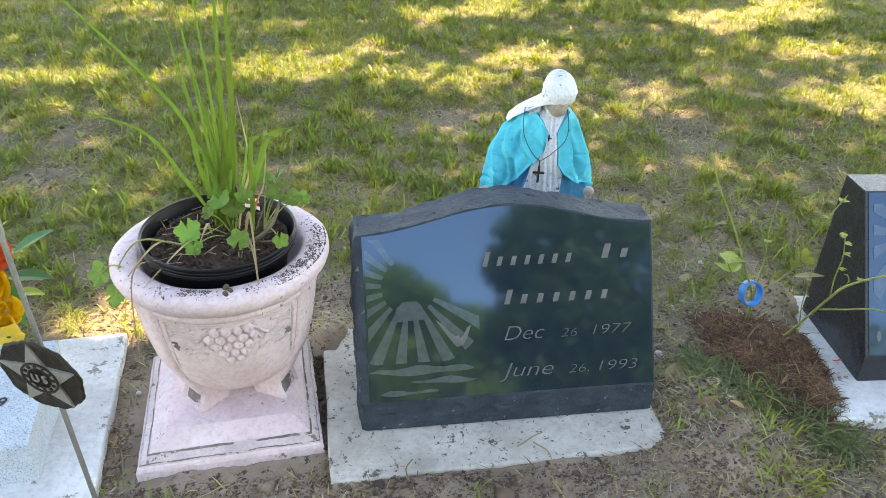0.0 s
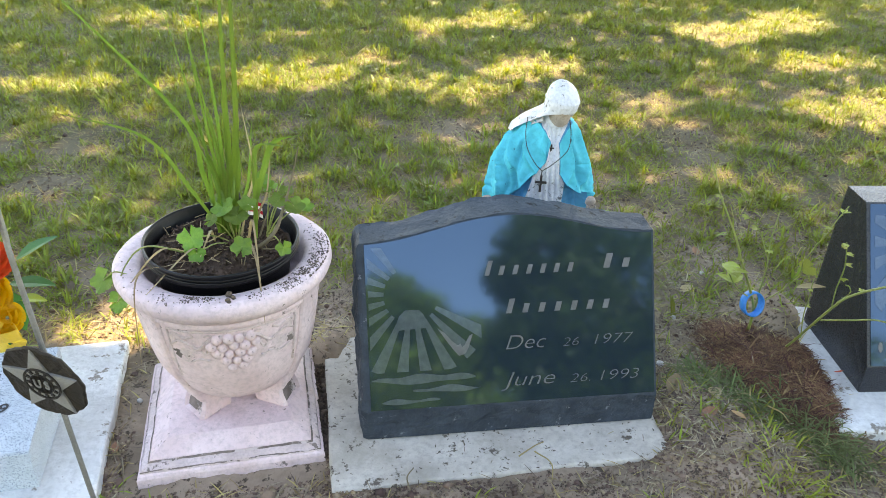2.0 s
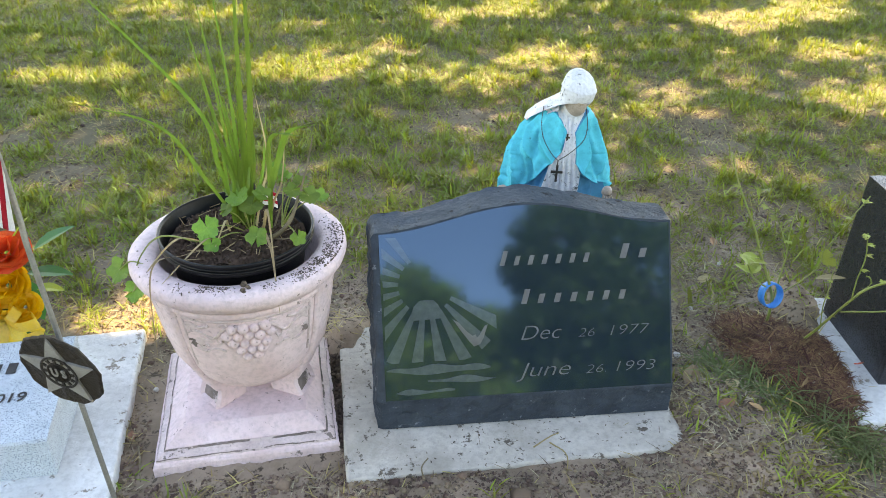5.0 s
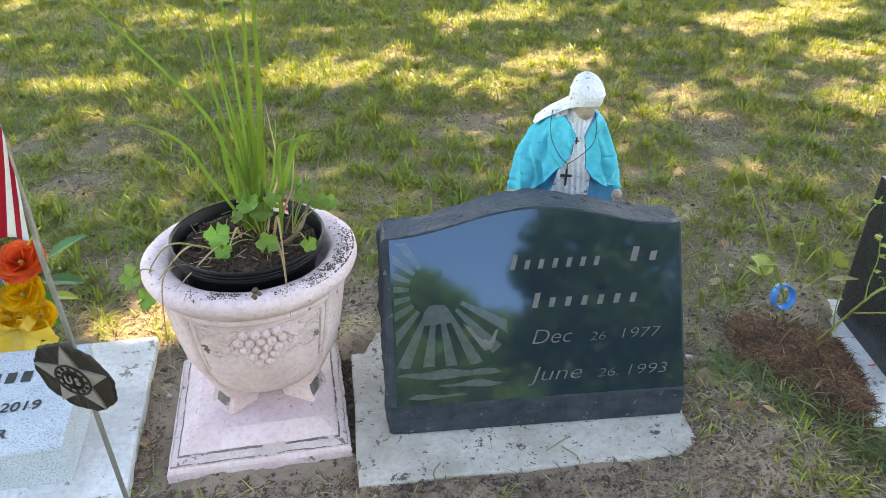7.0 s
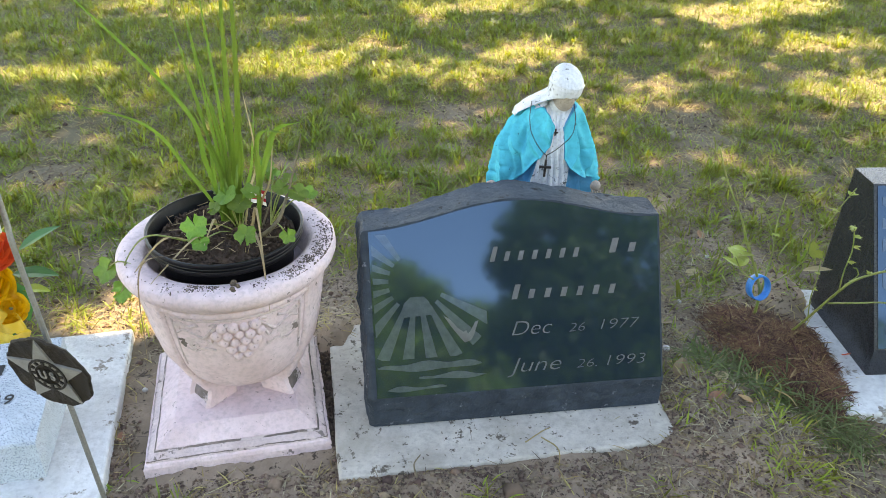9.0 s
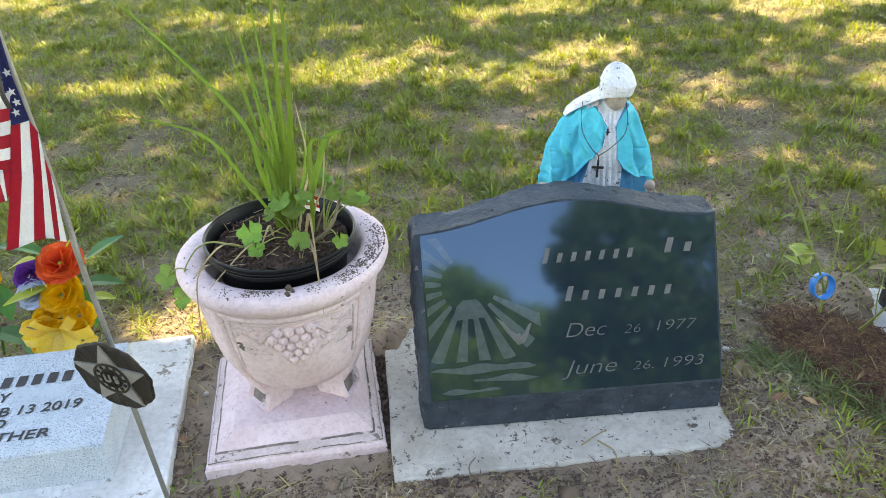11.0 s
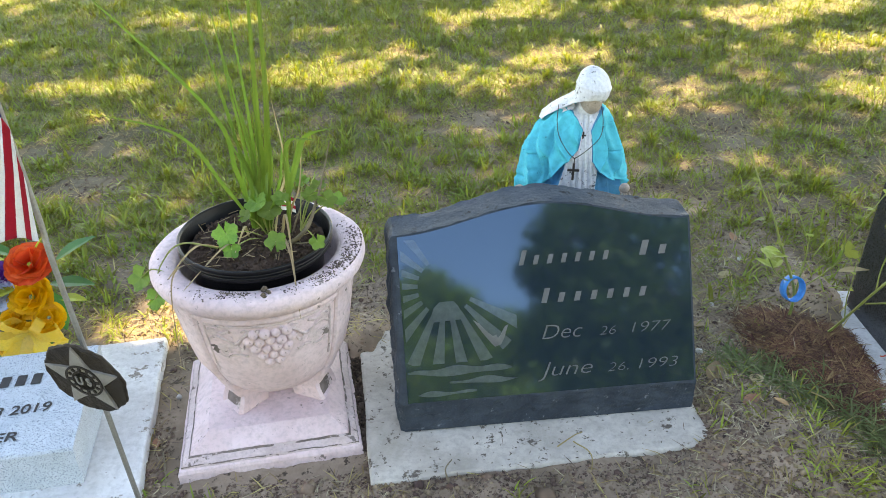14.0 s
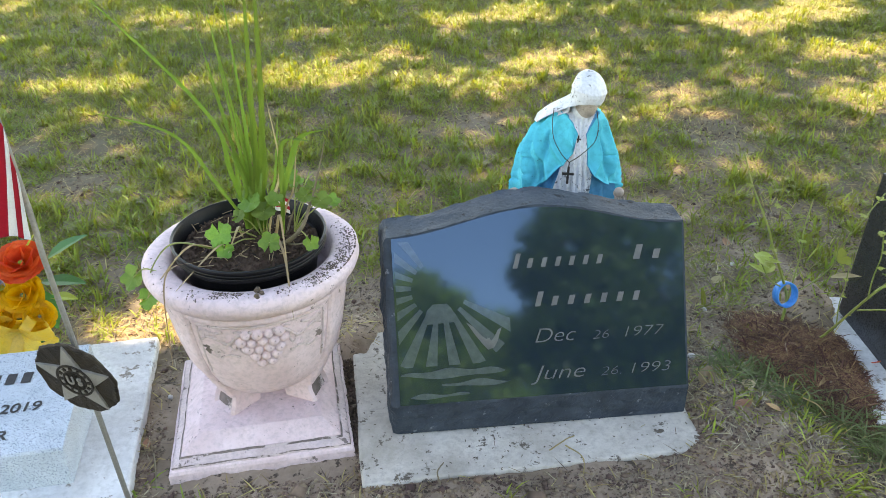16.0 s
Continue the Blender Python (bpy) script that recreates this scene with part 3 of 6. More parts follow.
# ---- grey flat marker ----
def grey_marker():
    m = pose(-0.631, -0.063, SLAB, 0, 0, 4.7)
    ob = thing("grave_marker", m, "light grey speckled granite marker with black lettering", "grave marker")
    bm = bmesh.new()
    w, d, h0, h1 = 0.61, 0.305, 0.09, 0.112
    rings = []
    for k in range(31):
        x = -w * k / 30
        pts = [(0, 0), (0, h0 * 0.5), (0.0, h0 - 0.005), (0.004, h0)] + [(0.004 + (d - 0.008) * i / 10, h0 + (h1 - h0) * i / 10) for i in range(1, 11)] + [(d, h1 - 0.005), (d, 0)]
        rings.append([(x + 0.002 * noise.noise((x * 40, y * 40, z * 40)), y + 0.002 * noise.noise((x * 50, y * 50, z * 50)), z) for y, z in pts])
    loft(bm, rings)
    bmesh.ops.recalc_face_normals(bm, faces=bm.faces)
    part("granite_block", bm, M_GREY, ob)
    tilt = math.atan2(h1 - h0, d)
    plane = Matrix.Translation((0, 0, h0 + 0.0012)) @ Matrix.Rotation(tilt, 4, "X")
    for i in range(8):
        bar(ob, plane, -0.336 + i * 0.031, -0.336 + i * 0.031 + 0.019, 0.198, 0.032, M_BLACKPAINT, 0.05)
    words(ob, plane, "Y", -0.236, 0.156, 0.036, None, 0.1, M_BLACKPAINT, 0.0006)
    words(ob, plane, "FEB 13 2019", -0.262, 0.113, 0.036, 0.200, 0.1, M_BLACKPAINT, 0.0004)
    words(ob, plane, "D", -0.225, 0.080, 0.034, None, 0.1, M_BLACKPAINT, 0.0006)
    words(ob, plane, "THER", -0.212, 0.041, 0.034, 0.104, 0.1, M_BLACKPAINT, 0.0004)
    return ob


grey_marker()

# ---- pedestal and urn ----
PED = pose(-0.288, 0.143, 0, 0, 0, 5)
PED_TOP = 0.061


def square_rings(profile, n=14, wear=0.0015):
    rings = []
    for h, z in profile:
        ring = []
        for (ax, ay), (bx, by) in (((-1, -1), (1, -1)), ((1, -1), (1, 1)), ((1, 1), (-1, 1)), ((-1, 1), (-1, -1))):
            for i in range(n):
                x, y = h * (ax + (bx - ax) * i / n), h * (ay + (by - ay) * i / n)
                w = wear * noise.fractal((x * 30, y * 30, z * 60), 1.0, 2.0, 3)
                ring.append((x + w, y + w, z + w * 0.6))
        rings.append(ring)
    return rings


pedestal = thing("pedestal", PED, "square stepped pedestal of weathered pink-white concrete", "pedestal")
bm = bmesh.new()
loft(bm, square_rings([(0.183, -0.03), (0.183, 0.018), (0.181, 0.024), (0.176, 0.027), (0.172, 0.028)]))
bmesh.ops.recalc_face_normals(bm, faces=bm.faces)
part("plinth", bm, M_PINK, pedestal)
bm = bmesh.new()
loft(bm, square_rings([(0.177, 0.026), (0.1765, 0.030), (0.173, 0.0335), (0.164, 0.0375), (0.1615, 0.038), (0.1605, 0.040), (0.153, 0.041)], 40))
bmesh.ops.recalc_face_normals(bm, faces=bm.faces)
part("moulding", bm, M_PINKWORN, pedestal, "worn moulding with dark grime in its grooves")
for prof_ in ([(0.1745, 0.0285), (0.1765, 0.0300), (0.1755, 0.0325)], [(0.1600, 0.0385), (0.1618, 0.0395), (0.1585, 0.0425)]):
    bm = bmesh.new()
    loft(bm, square_rings(prof_, 40, 0.0022), cap0=False, cap1=False)
    bmesh.ops.recalc_face_normals(bm, faces=bm.faces)
    part("grimy_groove", bm, M_GROOVE, pedestal, "groove darkened by old grime")
bm = bmesh.new()
loft(bm, square_rings([(0.158, 0.040), (0.1575, 0.0435), (0.154, 0.0460), (0.142, 0.0550), (0.127, 0.0650), (0.122, PED_TOP + 0.0065), (0.08, PED_TOP + 0.007), (0.01, PED_TOP + 0.007)]))
bmesh.ops.recalc_face_normals(bm, faces=bm.faces)
part("top_panel", bm, M_PINK, pedestal)

URN = pose(-0.265, 0.150, PED_TOP, 0, 0, 8.5)
BOWL = [(0.030, 0.050), (0.076, 0.055), (0.108, 0.070), (0.132, 0.098), (0.150, 0.138), (0.162, 0.188), (0.171, 0.240), (0.178, 0.285), (0.181, 0.300)]
LIP = [(0.178, 0.296), (0.184, 0.302), (0.190, 0.303), (0.196, 0.309), (0.205, 0.318), (0.2095, 0.330), (0.208, 0.343), (0.200, 0.351), (0.185, 0.353), (0.166, 0.350), (0.157, 0.345), (0.152, 0.33), (0.148, 0.28)]


def bowl_r(z):
    for (r0, z0), (r1, z1) in zip(BOWL, BOWL[1:]):
        if z <= z1:
            return r0 + (r1 - r0) * max(0, (z - z0) / (z1 - z0))
    return BOWL[-1][0]


def on_bowl(a, z, lift=0.0):
    """A point on the bowl at angle a from the front, positive to the right."""
    r = bowl_r(z) + lift
    return Vector((r * math.sin(a), -r * math.cos(a), z))


urn = thing("urn_planter", URN, "weathered pink-white concrete urn with grape relief and clawed feet", "urn")
bm = bmesh.new()
prof = [BOWL[0]] + [p for i in range(len(BOWL) - 1) for p in [(BOWL[i][0] + (BOWL[i + 1][0] - BOWL[i][0]) * k / 3, BOWL[i][1] + (BOWL[i + 1][1] - BOWL[i][1]) * k / 3) for k in (1, 2, 3)]]
lathe(bm, prof + [(0.150, 0.301), (0.146, 0.20), (0.02, 0.19)], 72, wob=0.0015)
part("bowl", bm, M_PINK, urn, smooth=True)
bm = bmesh.new()
lathe(bm, LIP, 96, cap0=False, cap1=False, wob=0.0022)
part("rim", bm, M_PINK, urn, "rolled rim sprinkled with soil", smooth=True)
bm = bmesh.new()
lathe(bm, [(0.178, 0.284), (0.1835, 0.287), (0.1845, 0.292), (0.182, 0.297), (0.177, 0.299)], 72, cap0=False, cap1=False, wob=0.001)
part("bead_moulding", bm, M_PINK, urn, smooth=True)
for k in range(3):
    # three broad straps run from the rim into splayed feet
    turn = Matrix.Rotation(math.pi / 3 + k * 2 * math.pi / 3, 4, "Z")
    bm = bmesh.new()
    rows = []
    for i in range(25):
        f = i / 24
        z = 0.050 + (0.306 - 0.050) * f
        hw = 0.030 + 0.013 * f + 0.004 * (1 - f) ** 3
        r = max(0.114 + (0.187 - 0.114) * f ** 0.75, bowl_r(z) + 0.006)
        wear = 0.0012 * noise.fractal((z * 40, k * 3.1, 0), 1.0, 2.0, 3)
        rows.append([Vector((s * hw, -(math.sqrt(max(r * r - (s * hw) ** 2, 0)) + d + wear), z)) for s, d in
                     ((-1, -0.030), (-1, -0.004), (-0.92, 0.0), (-0.78, 0.0015), (-0.70, -0.001), (0, 0.0), (0.70, -0.001), (0.78, 0.0015), (0.92, 0.0), (1, -0.004), (1, -0.030))])
    loft(bm, rows, closed=False)
    bmesh.ops.recalc_face_normals(bm, faces=bm.faces)
    part("strap", bm, M_PINK, urn, "flat strap moulding with worn edges", at=turn)
    bm = bmesh.new()
    rings = []
    for z, r0, r1, hw in ((0.083, 0.064, 0.119, 0.029), (0.063, 0.056, 0.113, 0.031), (0.049, 0.050, 0.110, 0.034), (0.037, 0.046, 0.113, 0.037), (0.025, 0.046, 0.118, 0.038), (0.011, 0.048, 0.121, 0.036), (0.007, 0.050, 0.119, 0.034)):
        rings.append([(-hw * 0.8, -r0, z), (-hw, -(r1 - 0.006), z), (-hw + 0.006, -r1, z), (hw - 0.006, -r1, z), (hw, -(r1 - 0.006), z), (hw * 0.8, -r0, z)])
    loft(bm, rings)
    bmesh.ops.recalc_face_normals(bm, faces=bm.faces)
    toe = [f for f in bm.faces if f.normal.y < -0.8 and 0.011 < f.calc_center_median().z < 0.056]
    bmesh.ops.inset_region(bm, faces=toe, thickness=0.006, depth=-0.007)
    # The inset toe face takes the dark groove colour.
    for f in toe:
        f.material_index = 1
    for v in bm.verts:
        if v.co.z > 0.009:
            v.co += Vector((noise.noise(v.co * 45), noise.noise(v.co * 45 + Vector((7, 0, k))), noise.noise(v.co * 40 + Vector((0, 9, k))))) * 0.0016
    part("foot", bm, [M_PINK, M_GROOVE], urn, "splayed foot with a darker hollowed toe", at=turn)
# relief on each panel
for k in range(3):
    turn = Matrix.Rotation(k * 2 * math.pi / 3, 4, "Z")
    bm = bmesh.new()
    for s in (-1, 1):
        tube(bm, [on_bowl(s * a, z, 0.001) for a, z in ((0.10, 0.268), (0.24, 0.262), (0.38, 0.238), (0.48, 0.246), (0.60, 0.252), (0.70, 0.240))], 0.0042, 6, 5, 0.0025)
        tube(bm, [on_bowl(s * a, z, 0.001) for a, z in ((0.42, 0.268), (0.52, 0.262), (0.62, 0.268), (0.70, 0.262))], 0.0035, 6, 5, 0.002)
        tube(bm, [on_bowl(s * a, z, 0.001) for a, z in ((0.28, 0.205), (0.40, 0.210), (0.54, 0.200), (0.66, 0.206))], 0.0030, 6, 5, 0.0018)
        tube(bm, [on_bowl(s * a, z, 0.001) for a, z in ((0.27, 0.246), (0.31, 0.225), (0.36, 0.232), (0.33, 0.245))], 0.0028, 6, 5, 0.0015)
        tube(bm, [on_bowl(s * a, z, 0.001) for a, z in ((0.20, 0.262), (0.24, 0.272), (0.30, 0.268))], 0.0028, 6, 5, 0.0015)
    vine = part("vine_relief", bm, M_PINKWORN, urn, "raised vine with grimy hollows", smooth=True, at=turn)
    for s in (-1, 1):
        for a, z, r, rot in ((0.52, 0.228, 0.024, 0.5), (0.34, 0.226, 0.018, 2.0), (0.64, 0.262, 0.017, 1.2), (0.66, 0.222, 0.016, 2.6), (0.44, 0.256, 0.013, 0.2)):
            bm = bmesh.new()
            p, q = on_bowl(s * a, z, 0.002), on_bowl(s * a, z, 1.0)
            mm = Matrix.Translation(p) @ (q - p).to_track_quat("Z", "Y").to_matrix().to_4x4() @ Matrix.Rotation(rot * s, 4, "Z")
            leaf_disc(bm, mm, r, 5, 0.4, -0.15, 25)
            part("leaf_relief", bm, M_GROOVE if a > 0.65 else M_PINKWORN if a > 0.5 else M_PINK, vine)
    bunch = None
    for row, (cnt, zz) in enumerate(((4, 0.261), (5, 0.243), (4, 0.225), (3, 0.207), (2, 0.190))):
        for i in range(cnt):
            a = (i - (cnt - 1) / 2) * 0.116
            r = 0.0108 + 0.0010 * math.sin(i * 2.3 + row)
            bm = bmesh.new()
            bmesh.ops.create_uvsphere(bm, u_segments=10, v_segments=6, radius=r)
            part("grape", bm, M_PINK, vine, smooth=True, at=Matrix.Translation(on_bowl(a + 0.01 * math.sin(row * 5), zz + 0.002 * math.sin(i * 3 + row), 0.0005)))
    # sunk panel border
    bm = bmesh.new()
    for pts in ([(-0.76, 0.150), (-0.74, 0.20), (-0.73, 0.24), (-0.72, 0.276)], [(-0.72, 0.277), (-0.4, 0.279), (0.0, 0.280), (0.4, 0.279), (0.72, 0.277)], [(0.72, 0.276), (0.73, 0.24), (0.74, 0.20), (0.76, 0.150)]):
        tube(bm, [on_bowl(a, z, 0.000) for a, z in pts], 0.003, 6, 6)
    part("panel_border", bm, M_PINKWORN, urn, smooth=True, at=turn)

# ---- nursery pot in the urn ----
POT = pose(-0.266, 0.140, PED_TOP + 0.20 + 0.005, 1.5, 1.0, 0) @ Matrix.Diagonal((1.03, 1.03, 1.0, 1))
POT_H = 0.186
pot = thing("nursery_pot", POT, "black plastic nursery pot set into the urn", "pot")
bm = bmesh.new()
lathe(bm, [(0.10, 0.0), (0.118, 0.09), (0.126, 0.150), (0.1275, 0.152), (0.128, 0.156), (0.1365, 0.158), (0.1395, 0.162), (0.1405, 0.180), (0.1430, 0.183), (0.1430, POT_H), (0.1395, POT_H + 0.001),
           (0.1370, 0.183), (0.1355, 0.164), (0.124, 0.150), (0.115, 0.08), (0.02, 0.07)], 72)
part("pot_wall", bm, M_POT, pot, smooth=True)
for z in (0.1685, 0.1745):
    bm = bmesh.new()
    lathe(bm, [(0.1400, z - 0.0015), (0.1418, z), (0.1404, z + 0.0015)], 64, cap0=False, cap1=False)
    part("rim_ridge", bm, M_POT, pot, smooth=True)
bm = bmesh.new()
rings = []
for r in (0.126, 0.105, 0.08, 0.055, 0.03, 0.006):
    rings.append([(r * math.cos(2 * math.pi * k / 40), r * math.sin(2 * math.pi * k / 40), 0.158 + 0.014 * noise.fractal((r * 40 * math.cos(2 * math.pi * k / 40), r * 40 * math.sin(2 * math.pi * k / 40), 1), 1, 2, 4) + 0.018 * (1 - r / 0.126)) for k in range(40)])
loft(bm, rings, cap0=False)
part("potting_soil", bm, M_POTSOIL, pot, "dark moist potting soil")

# soil crumbs on the rim and slabs
rng = np.random.RandomState(5)


def crumbs(name, places, material, label, rmin, rmax):
    bm = bmesh.new()
    for p in places:
        r = rng.uniform(rmin, rmax)
        g = bmesh.ops.create_icosphere(bm, subdivisions=1, radius=r, matrix=Matrix.Translation(p) @ Euler(rng.uniform(0, 6, 3)).to_matrix().to_4x4() @ Matrix.Diagonal((1, rng.uniform(0.5, 1), rng.uniform(0.4, 0.8), 1)))
        for v in g["verts"]:
            v.co += Vector(rng.uniform(-0.25, 0.25, 3)) * r
    return solo(name, bm, material, label, "soil", kind="stuff")


spots = []
for a, spread, cnt, r in ((0.62, 0.09, 160, 0.190), (1.05, 0.10, 160, 0.194), (1.45, 0.15, 150, 0.192), (0.85, 0.05, 120, 0.186), (-0.62, 0.04, 25, 0.190), (-1.2, 0.3, 20, 0.19), (0.95, 0.16, 70, 0.184), (1.25, 0.16, 60, 0.182), (-0.36, 0.05, 110, 0.178), (-0.22, 0.05, 80, 0.180), (0.30, 0.07, 40, 0.19), (1.6, 0.2, 90, 0.183), (0.1, 0.9, 50, 0.186)):
    for _ in range(cnt):
        t = a + rng.normal(0, spread)
        rr = r + rng.normal(0, 0.009)
        rr = min(max(rr, 0.163), 0.203)
        spots.append(URN @ Vector((rr * math.sin(t), -rr * math.cos(t), 0.3525 - 0.004 * abs((rr - 0.185) / 0.02) ** 2)))
crumbs("spilled_soil", spots, M_RIMSOIL, "dark potting soil spilled over the urn rim", 0.0005, 0.0025)
crumbs("spilled_soil", [Vector((rng.normal(-0.094, 0.016), rng.uniform(-0.02, 0.42), rng.uniform(0.0, 0.02))) for _ in range(1500)], M_DIRT, "dark damp soil between the pedestal and the slab", 0.002, 0.007)
crumbs("pot_soil_crumbs", [POT @ Vector((q * math.cos(w_), q * math.sin(w_), 0.166 + 0.020 * (1 - q / 0.12))) for q, w_ in [(0.118 * rng.uniform(0, 1) ** 0.5, rng.uniform(0, 6.28)) for _ in range(650)]], M_POTSOIL, "loose crumbs of potting soil in the pot", 0.002, 0.006)
for t, rr, s in ((0.02, 0.174, 0.0065), (0.05, 0.184, 0.0045), (0.00, 0.192, 0.005)):
    bm = bmesh.new()
    bmesh.ops.create_icosphere(bm, subdivisions=2, radius=s)
    for v in bm.verts:
        v.co *= 1 + 0.9 * noise.noise(v.co * 210)
    solo("soil_clod", bm, M_DIRT, "dark clod of soil on the urn rim", "soil clod", URN @ pose(rr * math.sin(t), -rr * math.cos(t), 0.354), group="soil clods")

# ---- plants in the pot ----
SOIL = Vector((-0.266, 0.142, PED_TOP + 0.20 + 0.172))
grass_plant = thing("spike_grass", Matrix.Translation(SOIL), "tall green spiky grass plant with a few dry blades", "plant")


def blade(tip, mid, base=(0, 0, 0), width=0.008, material=M_BLADE, name="blade", side=None):
    """A blade whose middle and tip are given in metres from the soil's centre."""
    bm = bmesh.new()
    b = Vector(base) + Vector((rng.uniform(-0.016, 0.016), rng.uniform(-0.012, 0.012), -0.012))
    width *= 0.92
    ribbon(bm, [b, b.lerp(Vector(mid), 0.5) + Vector((0, 0, 0.01)), mid, tip], width, side)
    part(name, bm, material, grass_plant)


B0 = (0.012, 0.01, 0)
blade((-0.250, -0.01, 0.53), (-0.045, 0.0, 0.265), B0, 0.010)
blade((-0.240, -0.02, 0.278), (-0.105, -0.01, 0.225), B0, 0.008)
blade((0.058, 0.0, 0.60), (0.040, 0.0, 0.30), B0, 0.012)
blade((0.074, 0.01, 0.62), (0.058, 0.0, 0.30), B0, 0.013)
blade((0.140, -0.01, 0.200), (0.085, 0.0, 0.195), (0.05, 0, 0), 0.011)
blade((0.172, -0.01, 0.222), (0.118, 0.0, 0.205), (0.062, 0, 0.09), 0.013)
blade((-0.012, 0.0, 0.40), (0.005, 0.0, 0.20), B0, 0.008)
blade((-0.030, 0.0, 0.34), (-0.004, 0.0, 0.19), B0, 0.007)
blade((-0.045, 0.01, 0.44), (-0.008, 0.0, 0.22), B0, 0.006)
blade((-0.020, 0.01, 0.46), (0.010, 0.0, 0.22), B0, 0.006)
blade((0.012, 0.0, 0.50), (0.022, 0.0, 0.25), B0, 0.008)
blade((0.030, -0.01, 0.27), (0.030, 0.0, 0.14), B0, 0.009)
blade((0.055, -0.01, 0.29), (0.050, 0.0, 0.15), B0, 0.008)
blade((0.080, 0.01, 0.24), (0.064, 0.0, 0.13), B0, 0.007)
for i in range(9):
    lean = rng.normal(-0.014, 0.018)
    hgt = rng.uniform(0.12, 0.36)
    blade((0.035 + lean * 1.6, rng.uniform(-0.04, 0.04), hgt), (0.032 + lean * 0.6, rng.uniform(-0.01, 0.01), hgt * 0.55), B0, rng.uniform(0.004, 0.008))
DB = "dry_blade"
blade((0.085, -0.150, -0.015), (0.075, -0.085, 0.085), (0.05, -0.01, 0), 0.006, M_DRYBLADE, DB)
blade((0.088, -0.178, -0.075), (0.080, -0.13, 0.02), (0.06, -0.03, 0.04), 0.005, M_DRYBLADE, DB)
blade((-0.130, -0.155, -0.030), (-0.05, -0.09, 0.03), (0.0, -0.03, 0), 0.005, M_DRYBLADE, DB)
blade((-0.185, -0.105, -0.06), (-0.10, -0.09, 0.035), (-0.02, -0.03, 0), 0.005, M_DRYBLADE, DB)
blade((-0.150, -0.150, -0.19), (-0.13, -0.15, 0.01), (-0.03, -0.06, 0.01), 0.0035, M_DRYBLADE, DB)
blade((0.110, 0.03, 0.21), (0.095, 0.02, 0.10), (0.07, 0.02, 0), 0.004, M_DRYBLADE, DB)
blade((0.065, 0.0, 0.28), (0.075, 0.0, 0.15), (0.05, 0.0, 0), 0.005, M_DRYBLADE, DB)
blade((0.02, -0.05, 0.05), (-0.02, -0.05, 0.03), (-0.05, 0.0, 0.04), 0.004, M_DRYBLADE, DB)
blade((-0.03, -0.08, 0.01), (-0.01, -0.05, 0.05), (0.0, -0.02, 0.02), 0.006, M_DRYBLADE, DB)

geranium = thing("geranium", Matrix.Translation(SOIL), "trailing geranium with lobed green leaves and woody stem", "plant")


def ger_leaf(p, r, facing=(0, -0.6, 0.8), spin=0.0, stalk=(0.03, 0.0, 0.0), material=M_LEAF):
    p = Vector(p)
    bm = bmesh.new()
    mm = Matrix.Translation(p) @ Vector(facing).to_track_quat("Z", "Y").to_matrix().to_4x4() @ Matrix.Rotation(spin, 4, "Z")
    leaf_disc(bm, mm, r, 5, 0.22, 0.22, 35)
    lf = part("leaf", bm, material, geranium)
    bm = bmesh.new()
    tube(bm, [p, p.lerp(Vector(stalk), 0.5) + Vector((0, 0, 0.012)), Vector(stalk)], 0.0014, 5, 4)
    part("stalk", bm, M_GSTEM, lf)


for p, r, f, s in (((-0.042, -0.060, 0.045), 0.029, (-0.1, -0.8, 0.6), 1.9), ((-0.035, -0.075, 0.020), 0.020, (0.2, -0.9, 0.4), 1.4), ((0.050, -0.085, 0.035), 0.024, (0.1, -0.8, 0.6), 4.4),
                   ((0.040, -0.035, 0.075), 0.030, (0, -0.5, 0.85), 1.0), ((0.015, -0.02, 0.085), 0.030, (-0.3, -0.4, 0.85), 2.6), ((0.060, -0.02, 0.090), 0.024, (0.3, -0.4, 0.85), 5.1),
                   ((0.125, -0.085, 0.030), 0.018, (0.2, -0.9, 0.4), 1.7), ((0.115, 0.0, 0.085), 0.024, (0.1, -0.4, 0.9), 0.4), ((0.145, -0.01, 0.078), 0.027, (0.2, -0.5, 0.85), 2.2),
                   ((0.165, 0.005, 0.070), 0.022, (0.3, -0.4, 0.85), 3.3), ((0.130, 0.02, 0.095), 0.020, (0, -0.3, 0.9), 4.7), ((0.100, 0.03, 0.100), 0.020, (-0.2, -0.3, 0.9), 5.7),
                   ((0.0, 0.02, 0.080), 0.022, (-0.2, -0.3, 0.9), 0.9), ((0.085, 0.045, 0.110), 0.024, (0.1, -0.3, 0.9), 2.9), ((-0.01, -0.02, 0.06), 0.020, (-0.4, -0.5, 0.8), 3.9)):
    ger_leaf(p, r * (0.8 if p[2] > 0.055 else 0.9), f, s, (0.09, -0.02, 0.02) if p[0] > 0.09 else (0.03, -0.01, 0.0))
bm = bmesh.new()
tube(bm, [(0.05, -0.02, -0.01), (0.085, -0.05, 0.02), (0.110, -0.04, 0.045), (0.125, -0.01, 0.075)], 0.0055, 8, 6, 0.003)
part("woody_stem", bm, M_STEM, geranium, "bare gnarled stem")
for pts in ([(0.05, -0.02, 0), (0.09, -0.055, 0.012), (0.120, -0.075, 0.025)], [(0.07, 0.0, 0), (0.09, 0.01, 0.05), (0.11, 0.03, 0.08)], [(0.125, -0.01, 0.07), (0.150, 0.01, 0.15), (0.160, 0.01, 0.19)]):
    bm = bmesh.new()
    tube(bm, pts, 0.0022, 6, 5, 0.001)
    part("woody_stem", bm, M_STEM, geranium)
